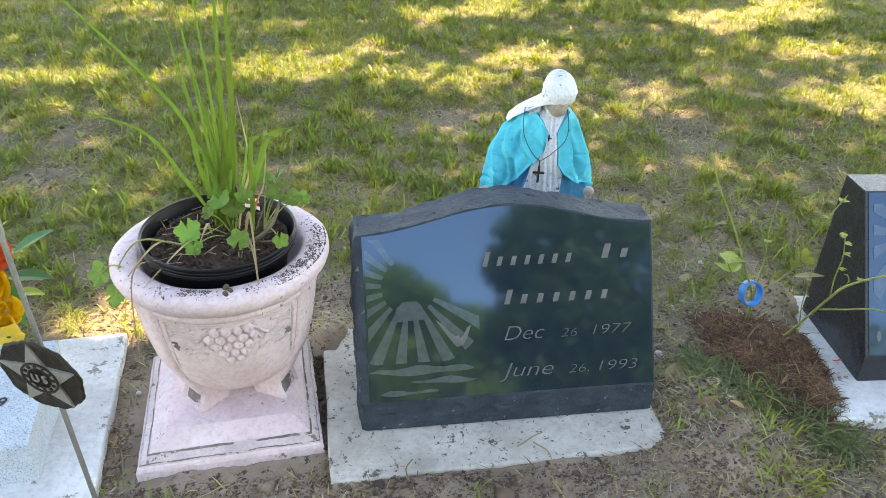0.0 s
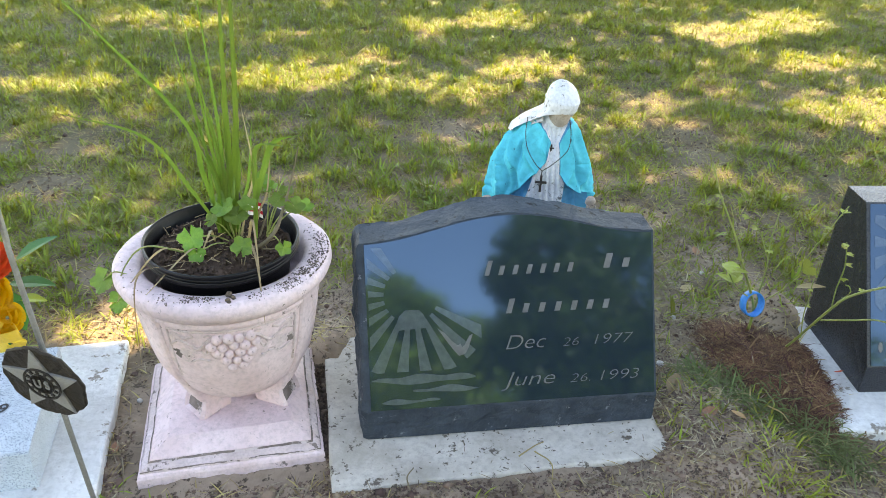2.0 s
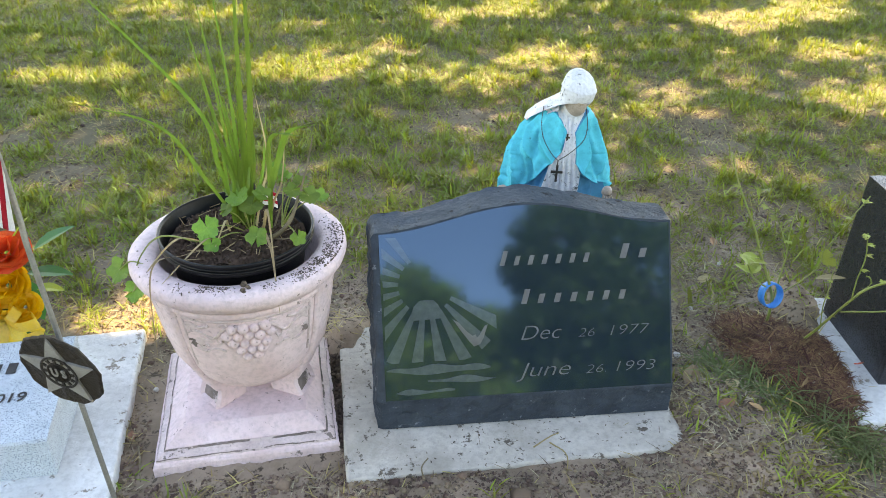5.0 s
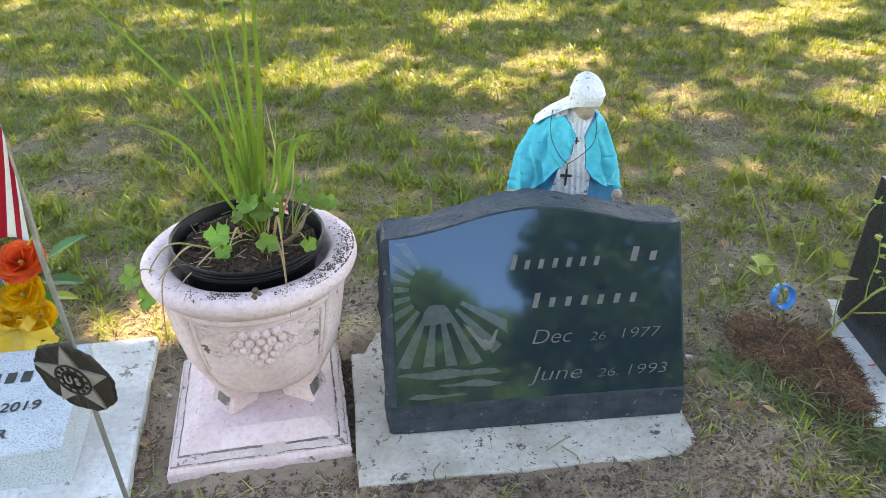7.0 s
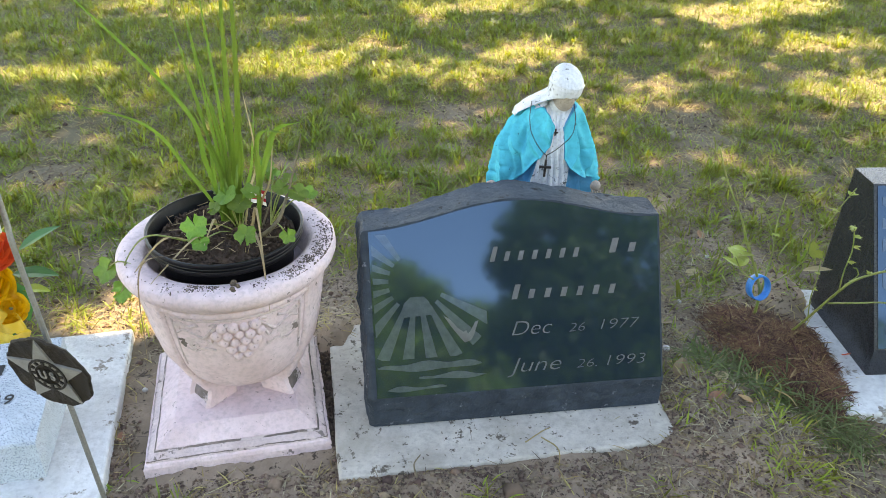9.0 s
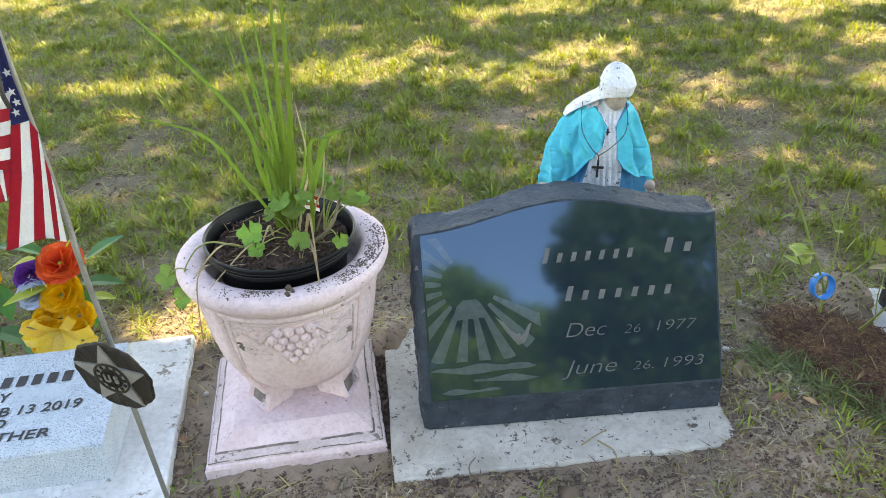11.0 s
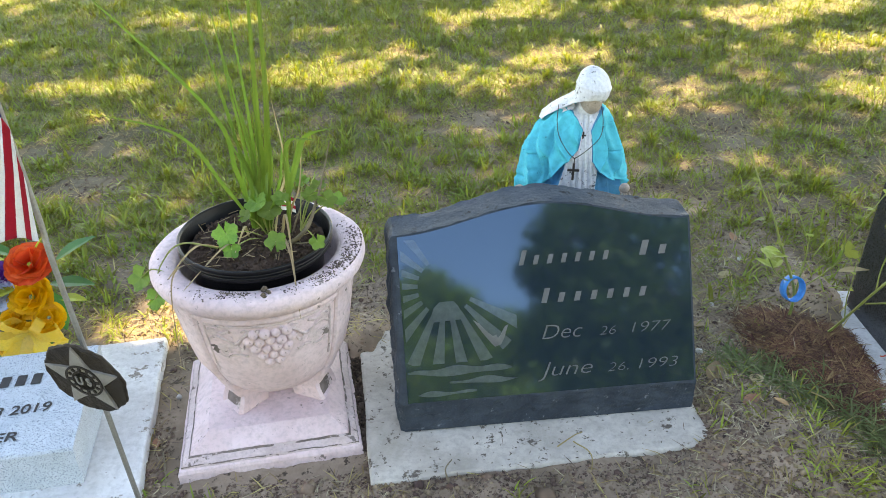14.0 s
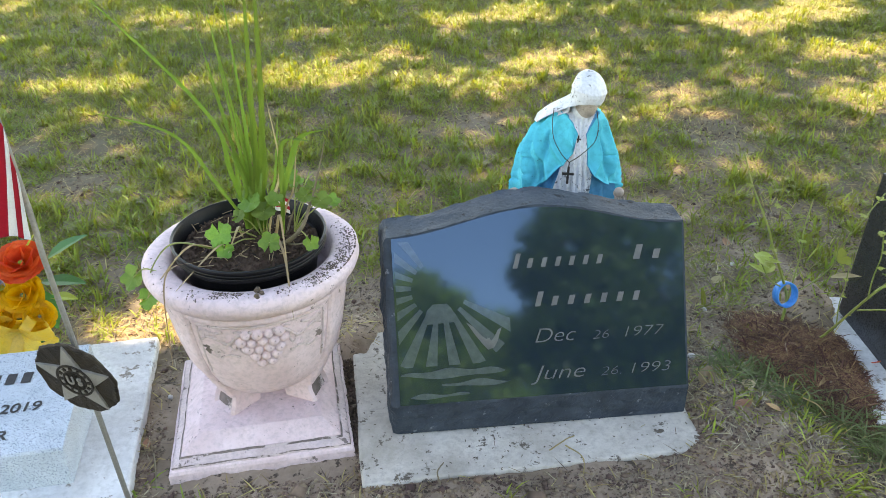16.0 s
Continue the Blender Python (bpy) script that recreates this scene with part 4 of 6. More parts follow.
# trailing shoot over the rim
for p, r, f, s in (((-0.218, -0.045, -0.045), 0.027, (-0.4, -0.7, 0.6), 1.0), ((-0.190, -0.075, -0.075), 0.022, (-0.2, -0.8, 0.5), 3.5), ((-0.200, -0.050, -0.105), 0.016, (-0.5, -0.6, 0.6), 5.0)):
    ger_leaf(p, r, f, s, (-0.165, -0.07, -0.02))
bm = bmesh.new()
tube(bm, [(-0.05, -0.04, 0.0), (-0.12, -0.075, 0.04), (-0.165, -0.075, 0.0), (-0.19, -0.07, -0.06)], 0.002, 6, 6, 0.0012)
part("trailing_stem", bm, M_GSTEM, geranium)
litter = [SOIL + Vector((rng.normal(0, 0.055), rng.normal(-0.02, 0.05), 0.004)) for _ in range(70)]
bm = bmesh.new()
for p in litter:
    a = rng.uniform(0, 6.28)
    d = Vector((math.cos(a), math.sin(a), rng.uniform(-0.2, 0.5))) * rng.uniform(0.012, 0.035)
    tube(bm, [p, p + d], 0.0009, 4)
solo("pot_litter", bm, M_DRYBLADE, "dry stalks and litter on the potting soil", "litter", kind="stuff")
# small flag stuck in the pot
pick = thing("small_flag", Matrix.Translation(SOIL + Vector((0.045, 0.035, 0))), "little striped red and white flag in the pot", "flag")
bm = bmesh.new()
tube(bm, [(0, 0, -0.02), (-0.012, 0, 0.13)], 0.004, 8)
part("stick", bm, M_DOWEL, pick, "dark stick")
for i in range(4):
    bm = bmesh.new()
    loft(bm, [[(0.0 + 0.012 * k, -0.01 - 0.005 * math.sin(k * 2.0), 0.085 - 0.008 * i - 0.006 * k) , (0.0 + 0.012 * k, -0.01 - 0.005 * math.sin(k * 2.0), 0.085 - 0.008 * (i + 1) - 0.006 * k)] for k in range(4)], closed=False)
    part("stripe", bm, M_FRED if i % 2 == 0 else M_FWHITE, pick)


# ---- statue ----
def ramp_of(table, z):
    """Each column of a table interpolated over its first one."""
    zs = [r_[0] for r_ in table]
    return [np.interp(z, zs, [r_[c] for r_ in table]) for c in range(1, len(table[0]))]


def lift(z):
    """Raises the gown's lower folds towards the waist."""
    return z + 0.035 * (min(1.0, max(0.0, (0.52 - z) / 0.12)) if z > 0.40 else z / 0.40)


def statue():
    """A robed garden figure as one plain mesh: a turned body whose mantle stands proud of the gown, a veil, a bowed head."""
    bm = bmesh.new()
    WHITE, BLUE, DEEP, TAN = 0, 1, 2, 3
    body = [(0.0, 0.0, 0.100, 0.085), (0.15, 0.0, 0.104, 0.086), (0.26, -0.004, 0.124, 0.090), (0.305, -0.006, 0.140, 0.092), (0.35, -0.006, 0.133, 0.092), (0.41, -0.006, 0.118, 0.089), (0.45, -0.005, 0.106, 0.082),
            (0.49, -0.004, 0.094, 0.070), (0.515, 0.002, 0.081, 0.060), (0.532, 0.006, 0.070, 0.052), (0.545, 0.010, 0.054, 0.043), (0.556, 0.014, 0.036, 0.033), (0.562, 0.016, 0.018, 0.018)]
    mantle = [(0.0, -0.14, 0.14), (0.30, -0.130, 0.15), (0.335, -0.100, 0.138), (0.35, -0.083, 0.118), (0.365, -0.066, 0.080), (0.387, -0.046, 0.050), (0.41, -0.027, 0.036), (0.448, -0.004, 0.034), (0.48, 0.001, 0.031), (0.505, 0.006, 0.027), (0.514, 0.002, 0.031), (0.522, -0.003, 0.035), (0.532, -0.010, 0.041), (0.545, -0.024, 0.051), (0.562, -0.1, 0.1)]
    gown = [(0.0, -0.058, 0.062), (0.33, -0.050, 0.052), (0.387, -0.034, 0.052), (0.448, -0.022, 0.05), (0.50, -0.05, 0.07), (0.562, -0.1, 0.1)]
    nz, COLS = 230, (8, 44, 8, 300)
    nt = sum(COLS)
    rows, kind = [], []
    for i in range(nz + 1):
        z = 0.562 * (i / nz) ** 0.8
        cx, rx, ry = (float(q) for q in ramp_of(body, z))
        ml, mr = (float(q) for q in ramp_of(mantle, z))
        gl, gr = (float(q) for q in ramp_of(gown, z))
        row, kr = [], []
        gl, gr = max(gl, ml + 0.0012), min(gr, mr - 0.0012)
        edges_ = [math.asin(max(-0.92, min(0.92, (e - cx) / rx))) for e in (ml, gl, gr, mr)]
        angles = []
        for (u0, u1), cols in zip(((edges_[0], edges_[1]), (edges_[1], edges_[2]), (edges_[2], edges_[3]), (edges_[3], edges_[0] + 2 * math.pi)), COLS):
            angles += [u0 + (u1 - u0) * c / cols for c in range(cols)]
        for k, th in enumerate(angles):
            if th > math.pi:
                th -= 2 * math.pi
            x0 = cx + rx * math.sin(th)
            front = math.cos(th) > 0.02
            gap = min(x0 - ml, mr - x0) if front else -0.1
            if k < sum(COLS[:3]) and k > 0:
                depth = min(1.0, max(0.0, gap) / 0.006)
                if COLS[0] <= k < COLS[0] + COLS[1]:
                    pleat = 0.0030 * math.sin(x0 * 420 + 2.2 * math.sin(z * 16)) + 0.0012 * math.sin(x0 * 900 + z * 30)
                    d = -(0.006 + 0.010 * max(0, (z - 0.44) / 0.1)) * depth + pleat
                    kr.append(WHITE)
                else:
                    d = -0.026 * depth + 0.003 * math.sin(x0 * 200 + z * 60) * depth
                    kr.append(DEEP)
            else:
                side = 1 if th > 0 else -1
                a = abs(th)
                arm = math.exp(-((a - 1.05) / 0.42) ** 2) * float(smoothstep(0.29, 0.34, z)) * float(smoothstep(0.50, 0.40, z))
                # folds sweep from the shoulder towards the wrist, and crease the sleeve across
                sweep = (1 - abs(math.sin(a * 6.0 - z * 24 + 0.7 * side + 0.8 * math.sin(z * 24 + side)))) ** 1.5
                crease = (1 - abs(math.sin(z * 78 + a * 4.5 * side + 1.6 * math.sin(a * 3)))) ** 3
                valley = (0.55 + 1.6 * max(0.0, z - 0.36)) if side < 0 else (0.92 - 0.8 * max(0.0, z - 0.36))
                trough = math.exp(-((a - valley) / 0.085) ** 2) * float(smoothstep(0.525, 0.47, z))
                second = math.exp(-((a - valley - 0.42 - 0.25 * math.sin(z * 30)) / 0.07) ** 2) * float(smoothstep(0.50, 0.44, z))
                nick = sum(math.exp(-((z - q) / 0.004) ** 2 - ((a - b_) / 0.20) ** 2) for q, b_ in (((0.405, 1.15), (0.372, 1.05), (0.345, 1.25)) if side < 0 else ((0.425, 1.1),)))
                hem = math.exp(-(gap / 0.005) ** 2) if front else 0.0
                fade = float(smoothstep(0.548, 0.50, z))
                d = fade * (0.017 * sweep - 0.009 + 0.003 * crease * arm + 0.010 * arm - 0.017 * trough - 0.010 * second - 0.007 * nick) + 0.004 * hem + 0.002 * noise.noise((x0 * 25, z * 25, side))
                kr.append(BLUE)
            w = math.hypot(math.sin(th) / rx, math.cos(th) / ry)
            ux, uy = math.sin(th) / rx / w, math.cos(th) / ry / w
            row.append((0.93 * (x0 + ux * d) + 0.006, -(ry * math.cos(th) + uy * d), lift(z)))
        rows.append(row)
        kind.append(kr)
    vs = [[bm.verts.new(p) for p in row] for row in rows]
    for i in range(nz):
        for k in range(nt):
            j = (k + 1) % nt
            bm.faces.new((vs[i][k], vs[i][j], vs[i + 1][j], vs[i + 1][k])).material_index = kind[i][k]
    bm.faces.new(vs[0][::-1]).material_index = DEEP
    bm.faces.new(vs[-1]).material_index = WHITE

    def lump(c, r, index, tilt=0.0, rough=0.0, turn=0.0):
        before = len(bm.faces)
        g = bmesh.ops.create_uvsphere(bm, u_segments=24, v_segments=16, radius=1, matrix=Matrix.Translation(c) @ Matrix.Rotation(turn, 4, "Y") @ Matrix.Rotation(tilt, 4, "X") @ Matrix.Diagonal((*r, 1)))
        for v in g["verts"]:
            v.co += Vector(rough * noise.noise_vector(v.co * 60))
        bm.faces.ensure_lookup_table()
        for f in bm.faces[before:]:
            f.material_index = index
    # bowed head, neck, open hands with fingers
    lump((0.028, -0.022, 0.570), (0.026, 0.032, 0.036), TAN, 0.35)
    lump((0.020, -0.012, 0.548), (0.024, 0.026, 0.03), WHITE)
    for sx, hz, out in ((-1, 0.358, -0.124), (1, 0.372, 0.118)):
        lump((out, -0.080, hz + 0.006), (0.0125, 0.009, 0.016), TAN, 0.3, 0.002, -0.25 * sx)
        for q in range(4):
            lump((out + (q - 1.5) * 0.0062 + 0.003 * sx, -0.088, hz - 0.010 - 0.002 * (q in (1, 2))), (0.0032, 0.0036, 0.013), TAN, 0.25, 0.0, -0.2 * sx)
    # veil bowed over the brow, falling on one shoulder
    veil = [(0.508, -0.022, 0.060, 0.016, 0.058, 2.3, 1.30), (0.522, -0.016, 0.061, 0.012, 0.056, 2.05, 1.12), (0.540, -0.006, 0.056, 0.006, 0.053, 1.8, 0.95), (0.556, 0.008, 0.048, -0.001, 0.051, 1.45, 0.85), (0.568, 0.019, 0.042, -0.008, 0.050, 1.15, 0.72),
            (0.576, 0.025, 0.039, -0.014, 0.050, 0.80, 0.50), (0.581, 0.028, 0.038, -0.017, 0.050, 0.0, 0.0), (0.596, 0.030, 0.0385, -0.020, 0.050, 0.0, 0.0), (0.610, 0.030, 0.037, -0.018, 0.046, 0.0, 0.0), (0.622, 0.029, 0.031, -0.013, 0.039, 0.0, 0.0),
            (0.631, 0.028, 0.023, -0.008, 0.029, 0.0, 0.0), (0.637, 0.027, 0.013, -0.005, 0.016, 0.0, 0.0), (0.639, 0.027, 0.002, -0.004, 0.002, 0.0, 0.0)]
    rings = []
    for i in range(61):
        z = 0.508 + 0.131 * i / 60
        cx, rx, cy, ry, tr, tl = (float(q) for q in ramp_of(veil, z))
        ring = []
        for k in range(81):
            th = tr + (2 * math.pi - tl - tr) * k / 80
            fold = 0.0026 * math.sin(th * 9 + z * 70) * float(smoothstep(0.60, 0.55, z)) + 0.0015 * noise.noise((th * 4, z * 60, 3))
            fold += 0.0022 * math.exp(-((z - 0.603 + 0.004 * math.sin(th)) / 0.0022) ** 2)
            ring.append((cx + (rx + fold) * math.sin(th), cy - (ry + fold) * math.cos(th), z))
        rings.append(ring)
    loft(bm, rings, closed=False, mat_index=WHITE)
    # drape lying over the shoulder
    rings = []
    for i in range(15):
        f = i / 14
        c = Vector((-0.010, 0.0, 0.565)).lerp(Vector((-0.050, 0.004, 0.528)), f)
        rings.append([c + Vector((0.004 * math.sin(9 * f), (-0.036 + 0.072 * k / 12) * (1 - 0.45 * f * f), 0.018 * math.sin(math.pi * k / 12) + 0.003 * math.sin(k * 1.9 + f * 3) - 0.010)) for k in range(13)])
    loft(bm, rings, closed=False, mat_index=WHITE)
    bmesh.ops.recalc_face_normals(bm, faces=bm.faces)
    return solo("statue", bm, [M_WHITE, M_BLUE, M_DEEPBLUE, M_SKIN], "robed garden figure in turquoise mantle and flaking white veil", "statue", STATUE, smooth=True)


STATUE = pose(0.428, 0.470, 0, 0, 2.0, -10)
statue()
rosary = thing("rosary", STATUE, "dark bead rosary with a cross hung round the statue's neck", "rosary")
left = smooth_path([(-0.044, -0.020, 0.552), (-0.047, -0.053, 0.526), (-0.041, -0.076, 0.498), (-0.020, -0.088, 0.4669), (-0.004, -0.092, 0.4527)], 9)
rightp = smooth_path([(0.052, -0.020, 0.556), (0.056, -0.052, 0.526), (0.049, -0.075, 0.498), (0.020, -0.086, 0.469), (-0.004, -0.092, 0.4527)], 9)
proto = bmesh.new()
bmesh.ops.create_icosphere(proto, subdivisions=1, radius=0.0015)
bead = part("bead", proto, M_BEAD, rosary, at=Matrix.Translation(left[0]))
for p in left[1:] + rightp:
    b = bpy.data.objects.new("bead", bead.data)
    scene.collection.objects.link(b)
    b.parent, b.matrix_basis = rosary, Matrix.Translation(p)
for pts in (left, rightp):
    bm = bmesh.new()
    tube(bm, pts[::3] + [pts[-1]], 0.0008, 5, 3)
    part("cord", bm, M_BEAD, rosary)
bm = bmesh.new()
tube(bm, [(-0.004, -0.092, 0.4527), (-0.004, -0.094, 0.442)], 0.0014, 5)
box(bm, -0.0070, -0.099, 0.402, -0.0018, -0.095, 0.444, 0.0006, 1)
box(bm, -0.018, -0.0995, 0.424, 0.009, -0.0955, 0.4295, 0.0006, 1)
part("cross", bm, M_BEAD, rosary, "dark wooden cross")
bm = bmesh.new()
box(bm, 0.012, -0.0625, 0.484, 0.0155, -0.060, 0.506, 0.0005, 1)
box(bm, 0.007, -0.063, 0.495, 0.020, -0.0605, 0.499, 0.0005, 1)
part("small_cross", bm, M_BEAD, rosary)


# ---- flag holder with flag ----
def pole_at(z):
    return Vector((-0.472 - 0.052 * z, -0.2, z))


holder = thing("flag_holder", Matrix.Translation((-0.472, -0.2, 0)), "bronze grave medallion with aluminium star on a rod", "flag holder")
bm = bmesh.new()
tube(bm, [(0, 0, -0.05), pole_at(0.40) - Vector((-0.472, -0.2, 0))], 0.0045, 10)
part("rod", bm, M_ROD, holder, "grey metal rod")
DISC = Matrix.Translation(pole_at(0.398) - Vector((-0.472, -0.2, 0)) + Vector((-0.004, -0.012, 0))) @ pose(0, 0, 0, 97, 0, -22) @ Matrix.Scale(0.9, 4)
bm = bmesh.new()
rings = []
for r, z in ((0.074, -0.003), (0.079, 0.0), (0.080, 0.003), (0.077, 0.006), (0.070, 0.0045), (0.035, 0.0045), (0.004, 0.0045)):
    rings.append([(r * (1 + 0.02 * math.sin(9 * a) + 0.012 * math.sin(23 * a)) * math.cos(a), r * (1 + 0.02 * math.sin(9 * a) + 0.012 * math.sin(23 * a)) * math.sin(a), z + (0.0016 * noise.noise((r * 300, a * 5, 0)) if r > 0.03 else 0)) for a in [2 * math.pi * k / 72 for k in range(72)]])
loft(bm, rings)
disc = part("medallion", bm, M_BRONZE, holder, "dark bronze wreath disc", at=DISC)
bm = bmesh.new()
pts = []
for k in range(10):
    a = math.pi / 2 + k * math.pi / 5
    r = 0.078 if k % 2 == 0 else 0.034
    pts.append((r * math.cos(a), r * math.sin(a)))
extrude_poly(bm, pts, 0.003, 0.0085)
part("star", bm, M_STAR, disc, "aluminium star")
for r0, r1, z1, m_, nm in ((0.032, 0.036, 0.0105, M_BRONZE, "outer_ring"), (0.0205, 0.0225, 0.0108, M_BRONZE, "inner_ring")):
    bm = bmesh.new()
    lathe(bm, [(r0, 0.008), (r0, z1), (r1, z1), (r1, 0.008)], 48, cap0=False, cap1=False)
    part(nm, bm, m_, disc)
bm = bmesh.new()
lathe(bm, [(0.0205, 0.0095), (0.0205, 0.0095), (0.002, 0.0095)], 40)
part("hub", bm, M_BRONZE, disc)
for k in range(12):
    a = 2 * math.pi * k / 12
    bm = bmesh.new()
    box(bm, -0.0032, -0.0025, 0.008, 0.0032, 0.0025, 0.0108)
    part("rim_lettering_bar" if 6 < k < 12 else "rim_star", bm, M_BRONZE, disc, at=Matrix.Rotation(a, 4, "Z") @ Matrix.Translation((0.0272, 0, 0)))
part("letters", text_mesh("U S", 0.026, 0, 0.0012, 0.0006, 1.0, 0.030), M_STAR, disc, at=Matrix.Translation((-0.015, -0.009, 0.0102)))

flag = thing("flag", Matrix.Translation(pole_at(0.36)), "small striped stick flag hanging limp", "flag")
F0 = pole_at(0.36)


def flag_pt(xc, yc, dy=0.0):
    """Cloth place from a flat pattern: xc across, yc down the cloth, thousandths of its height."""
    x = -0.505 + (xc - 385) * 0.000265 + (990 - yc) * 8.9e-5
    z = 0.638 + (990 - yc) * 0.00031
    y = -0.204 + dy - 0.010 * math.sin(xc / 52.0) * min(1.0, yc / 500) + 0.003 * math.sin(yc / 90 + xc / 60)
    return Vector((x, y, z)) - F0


bm = bmesh.new()
tube(bm, [pole_at(0.36) - F0 + Vector((0, 0.004, 0)), pole_at(0.60) - F0 + Vector((-0.001, 0.008, 0)), pole_at(0.68) - F0 + Vector((-0.002, 0.018, 0)), pole_at(1.02) - F0 + Vector((-0.004, 0.026, 0))], 0.0045, 10)
part("stick", bm, M_ROD, flag, "grey stick")
bm = bmesh.new()
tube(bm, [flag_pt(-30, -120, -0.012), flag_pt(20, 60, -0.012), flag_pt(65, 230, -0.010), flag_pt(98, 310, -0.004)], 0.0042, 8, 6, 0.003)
part("hem", bm, M_DOWEL, flag, "dark hem along the stick")


def cloth(lines, material, name="stripe", label=""):
    """A strip between two edge lines given as (x, y) polylines of equal length."""
    bm = bmesh.new()
    rows = []
    L, R = lines
    for (xa, ya), (xb, yb) in zip(L, R):
        rows.append([flag_pt(xa + (xb - xa) * k / 6, ya + (yb - ya) * k / 6) for k in range(7)])
    dense = []
    for a, b in zip(rows, rows[1:]):
        for i in range(10):
            dense.append([p.lerp(q, i / 10) for p, q in zip(a, b)])
    dense.append(rows[-1])
    loft(bm, dense, closed=False)
    bmesh.ops.solidify(bm, geom=list(bm.faces), thickness=0.0005)
    part(name, bm, material, flag, label, smooth=True)


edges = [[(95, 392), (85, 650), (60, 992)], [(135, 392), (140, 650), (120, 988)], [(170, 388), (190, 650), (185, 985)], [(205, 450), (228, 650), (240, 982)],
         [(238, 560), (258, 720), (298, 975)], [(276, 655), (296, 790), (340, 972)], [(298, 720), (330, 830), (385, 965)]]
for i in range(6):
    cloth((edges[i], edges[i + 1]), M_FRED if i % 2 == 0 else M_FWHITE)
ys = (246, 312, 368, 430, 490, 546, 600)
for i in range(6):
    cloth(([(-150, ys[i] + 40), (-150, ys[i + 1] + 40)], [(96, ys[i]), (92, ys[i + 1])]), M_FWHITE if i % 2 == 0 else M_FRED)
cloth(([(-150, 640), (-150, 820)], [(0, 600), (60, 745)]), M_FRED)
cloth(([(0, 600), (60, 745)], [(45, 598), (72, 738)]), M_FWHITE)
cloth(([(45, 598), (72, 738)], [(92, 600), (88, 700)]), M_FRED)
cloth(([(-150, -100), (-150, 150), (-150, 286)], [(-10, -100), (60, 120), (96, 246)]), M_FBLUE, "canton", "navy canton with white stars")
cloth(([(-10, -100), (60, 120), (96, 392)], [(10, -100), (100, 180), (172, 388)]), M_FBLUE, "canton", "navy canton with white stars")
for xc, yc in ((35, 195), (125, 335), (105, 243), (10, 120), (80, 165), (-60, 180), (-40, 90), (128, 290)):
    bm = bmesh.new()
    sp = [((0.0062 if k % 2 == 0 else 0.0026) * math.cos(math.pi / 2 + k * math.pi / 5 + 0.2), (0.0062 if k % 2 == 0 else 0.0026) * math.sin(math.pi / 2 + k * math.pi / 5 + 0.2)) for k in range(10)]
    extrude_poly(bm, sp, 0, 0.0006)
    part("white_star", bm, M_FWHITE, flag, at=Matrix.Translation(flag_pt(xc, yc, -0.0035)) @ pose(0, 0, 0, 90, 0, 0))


# ---- silk flowers behind the marker ----
bouquet = thing("silk_bouquet", Matrix.Translation((-0.84, 0.42, 0.0)), "bunch of yellow, red and purple silk flowers with ribbon bow", "bouquet")


def rose(p, r, material, facing=(0, -0.8, 0.6), name="silk_rose", layers=4):
    fl = new(name)
    fl.parent = bouquet
    fl.matrix_basis = Matrix.Translation(p) @ Vector(facing).to_track_quat("Z", "Y").to_matrix().to_4x4()
    for L in range(layers):
        n = 5 if L else 3
        q = (L + 1) / layers
        for k in range(n):
            a = 2 * math.pi * (k + 0.5 * (L % 2)) / n + rng.uniform(-0.2, 0.2)
            bm = bmesh.new()
            rows = []
            for i in range(6):
                f = i / 5
                w = r * (0.35 + 0.55 * q) * math.sin(math.pi * (0.12 + 0.62 * f))
                rad = r * (0.10 + q * 0.78 * f ** 1.2)
                z = r * (0.75 * f * (1.15 - q) + 0.10 * (1 - q)) + r * 0.10 * math.sin(f * 5 + k) * q
                rows.append([Vector((rad - 0.25 * w * abs(s), s * w, z + 0.18 * w * s * s + 0.06 * r * math.sin(s * 4 + k))) for s in (-1, -0.5, 0, 0.5, 1)])
            loft(bm, rows, closed=False)
            part("petal", bm, material, fl, smooth=True, at=Matrix.Rotation(a, 4, "Z"))
    return tagged(fl)


def silk_leaf(p, length, direction, material=M_SILKLEAF):
    bm = bmesh.new()
    mm = Matrix.Translation(p) @ Vector(direction).to_track_quat("X", "Z").to_matrix().to_4x4()
    leaf_oval(bm, mm, length, length * 0.5)
    part("silk_leaf", bm, material, bouquet)


rose((0.010, -0.04, 0.190), 0.055, M_YEL)
rose((0.045, -0.07, 0.150), 0.040, M_YEL, (0.3, -0.8, 0.5))
rose((-0.03, -0.07, 0.150), 0.036, M_YEL, (-0.3, -0.8, 0.5))
rose((0.018, -0.02, 0.262), 0.058, M_REDSILK, (0.1, -0.6, 0.8))
rose((-0.165, -0.02, 0.235), 0.050, M_YEL, (-0.2, -0.8, 0.6))
rose((-0.175, -0.04, 0.180), 0.045, M_PURPLE, (-0.2, -0.8, 0.5))
rose((-0.07, 0.0, 0.225), 0.040, M_PURPLE, (0, -0.8, 0.6))
rose((-0.060, -0.03, 0.195), 0.042, M_PALE, (-0.1, -0.8, 0.6))
rose((-0.055, -0.05, 0.068), 0.042, M_YEL, (0, -0.7, 0.7))
rose((-0.235, -0.02, 0.10), 0.042, M_REDSILK, (0, -0.7, 0.7))
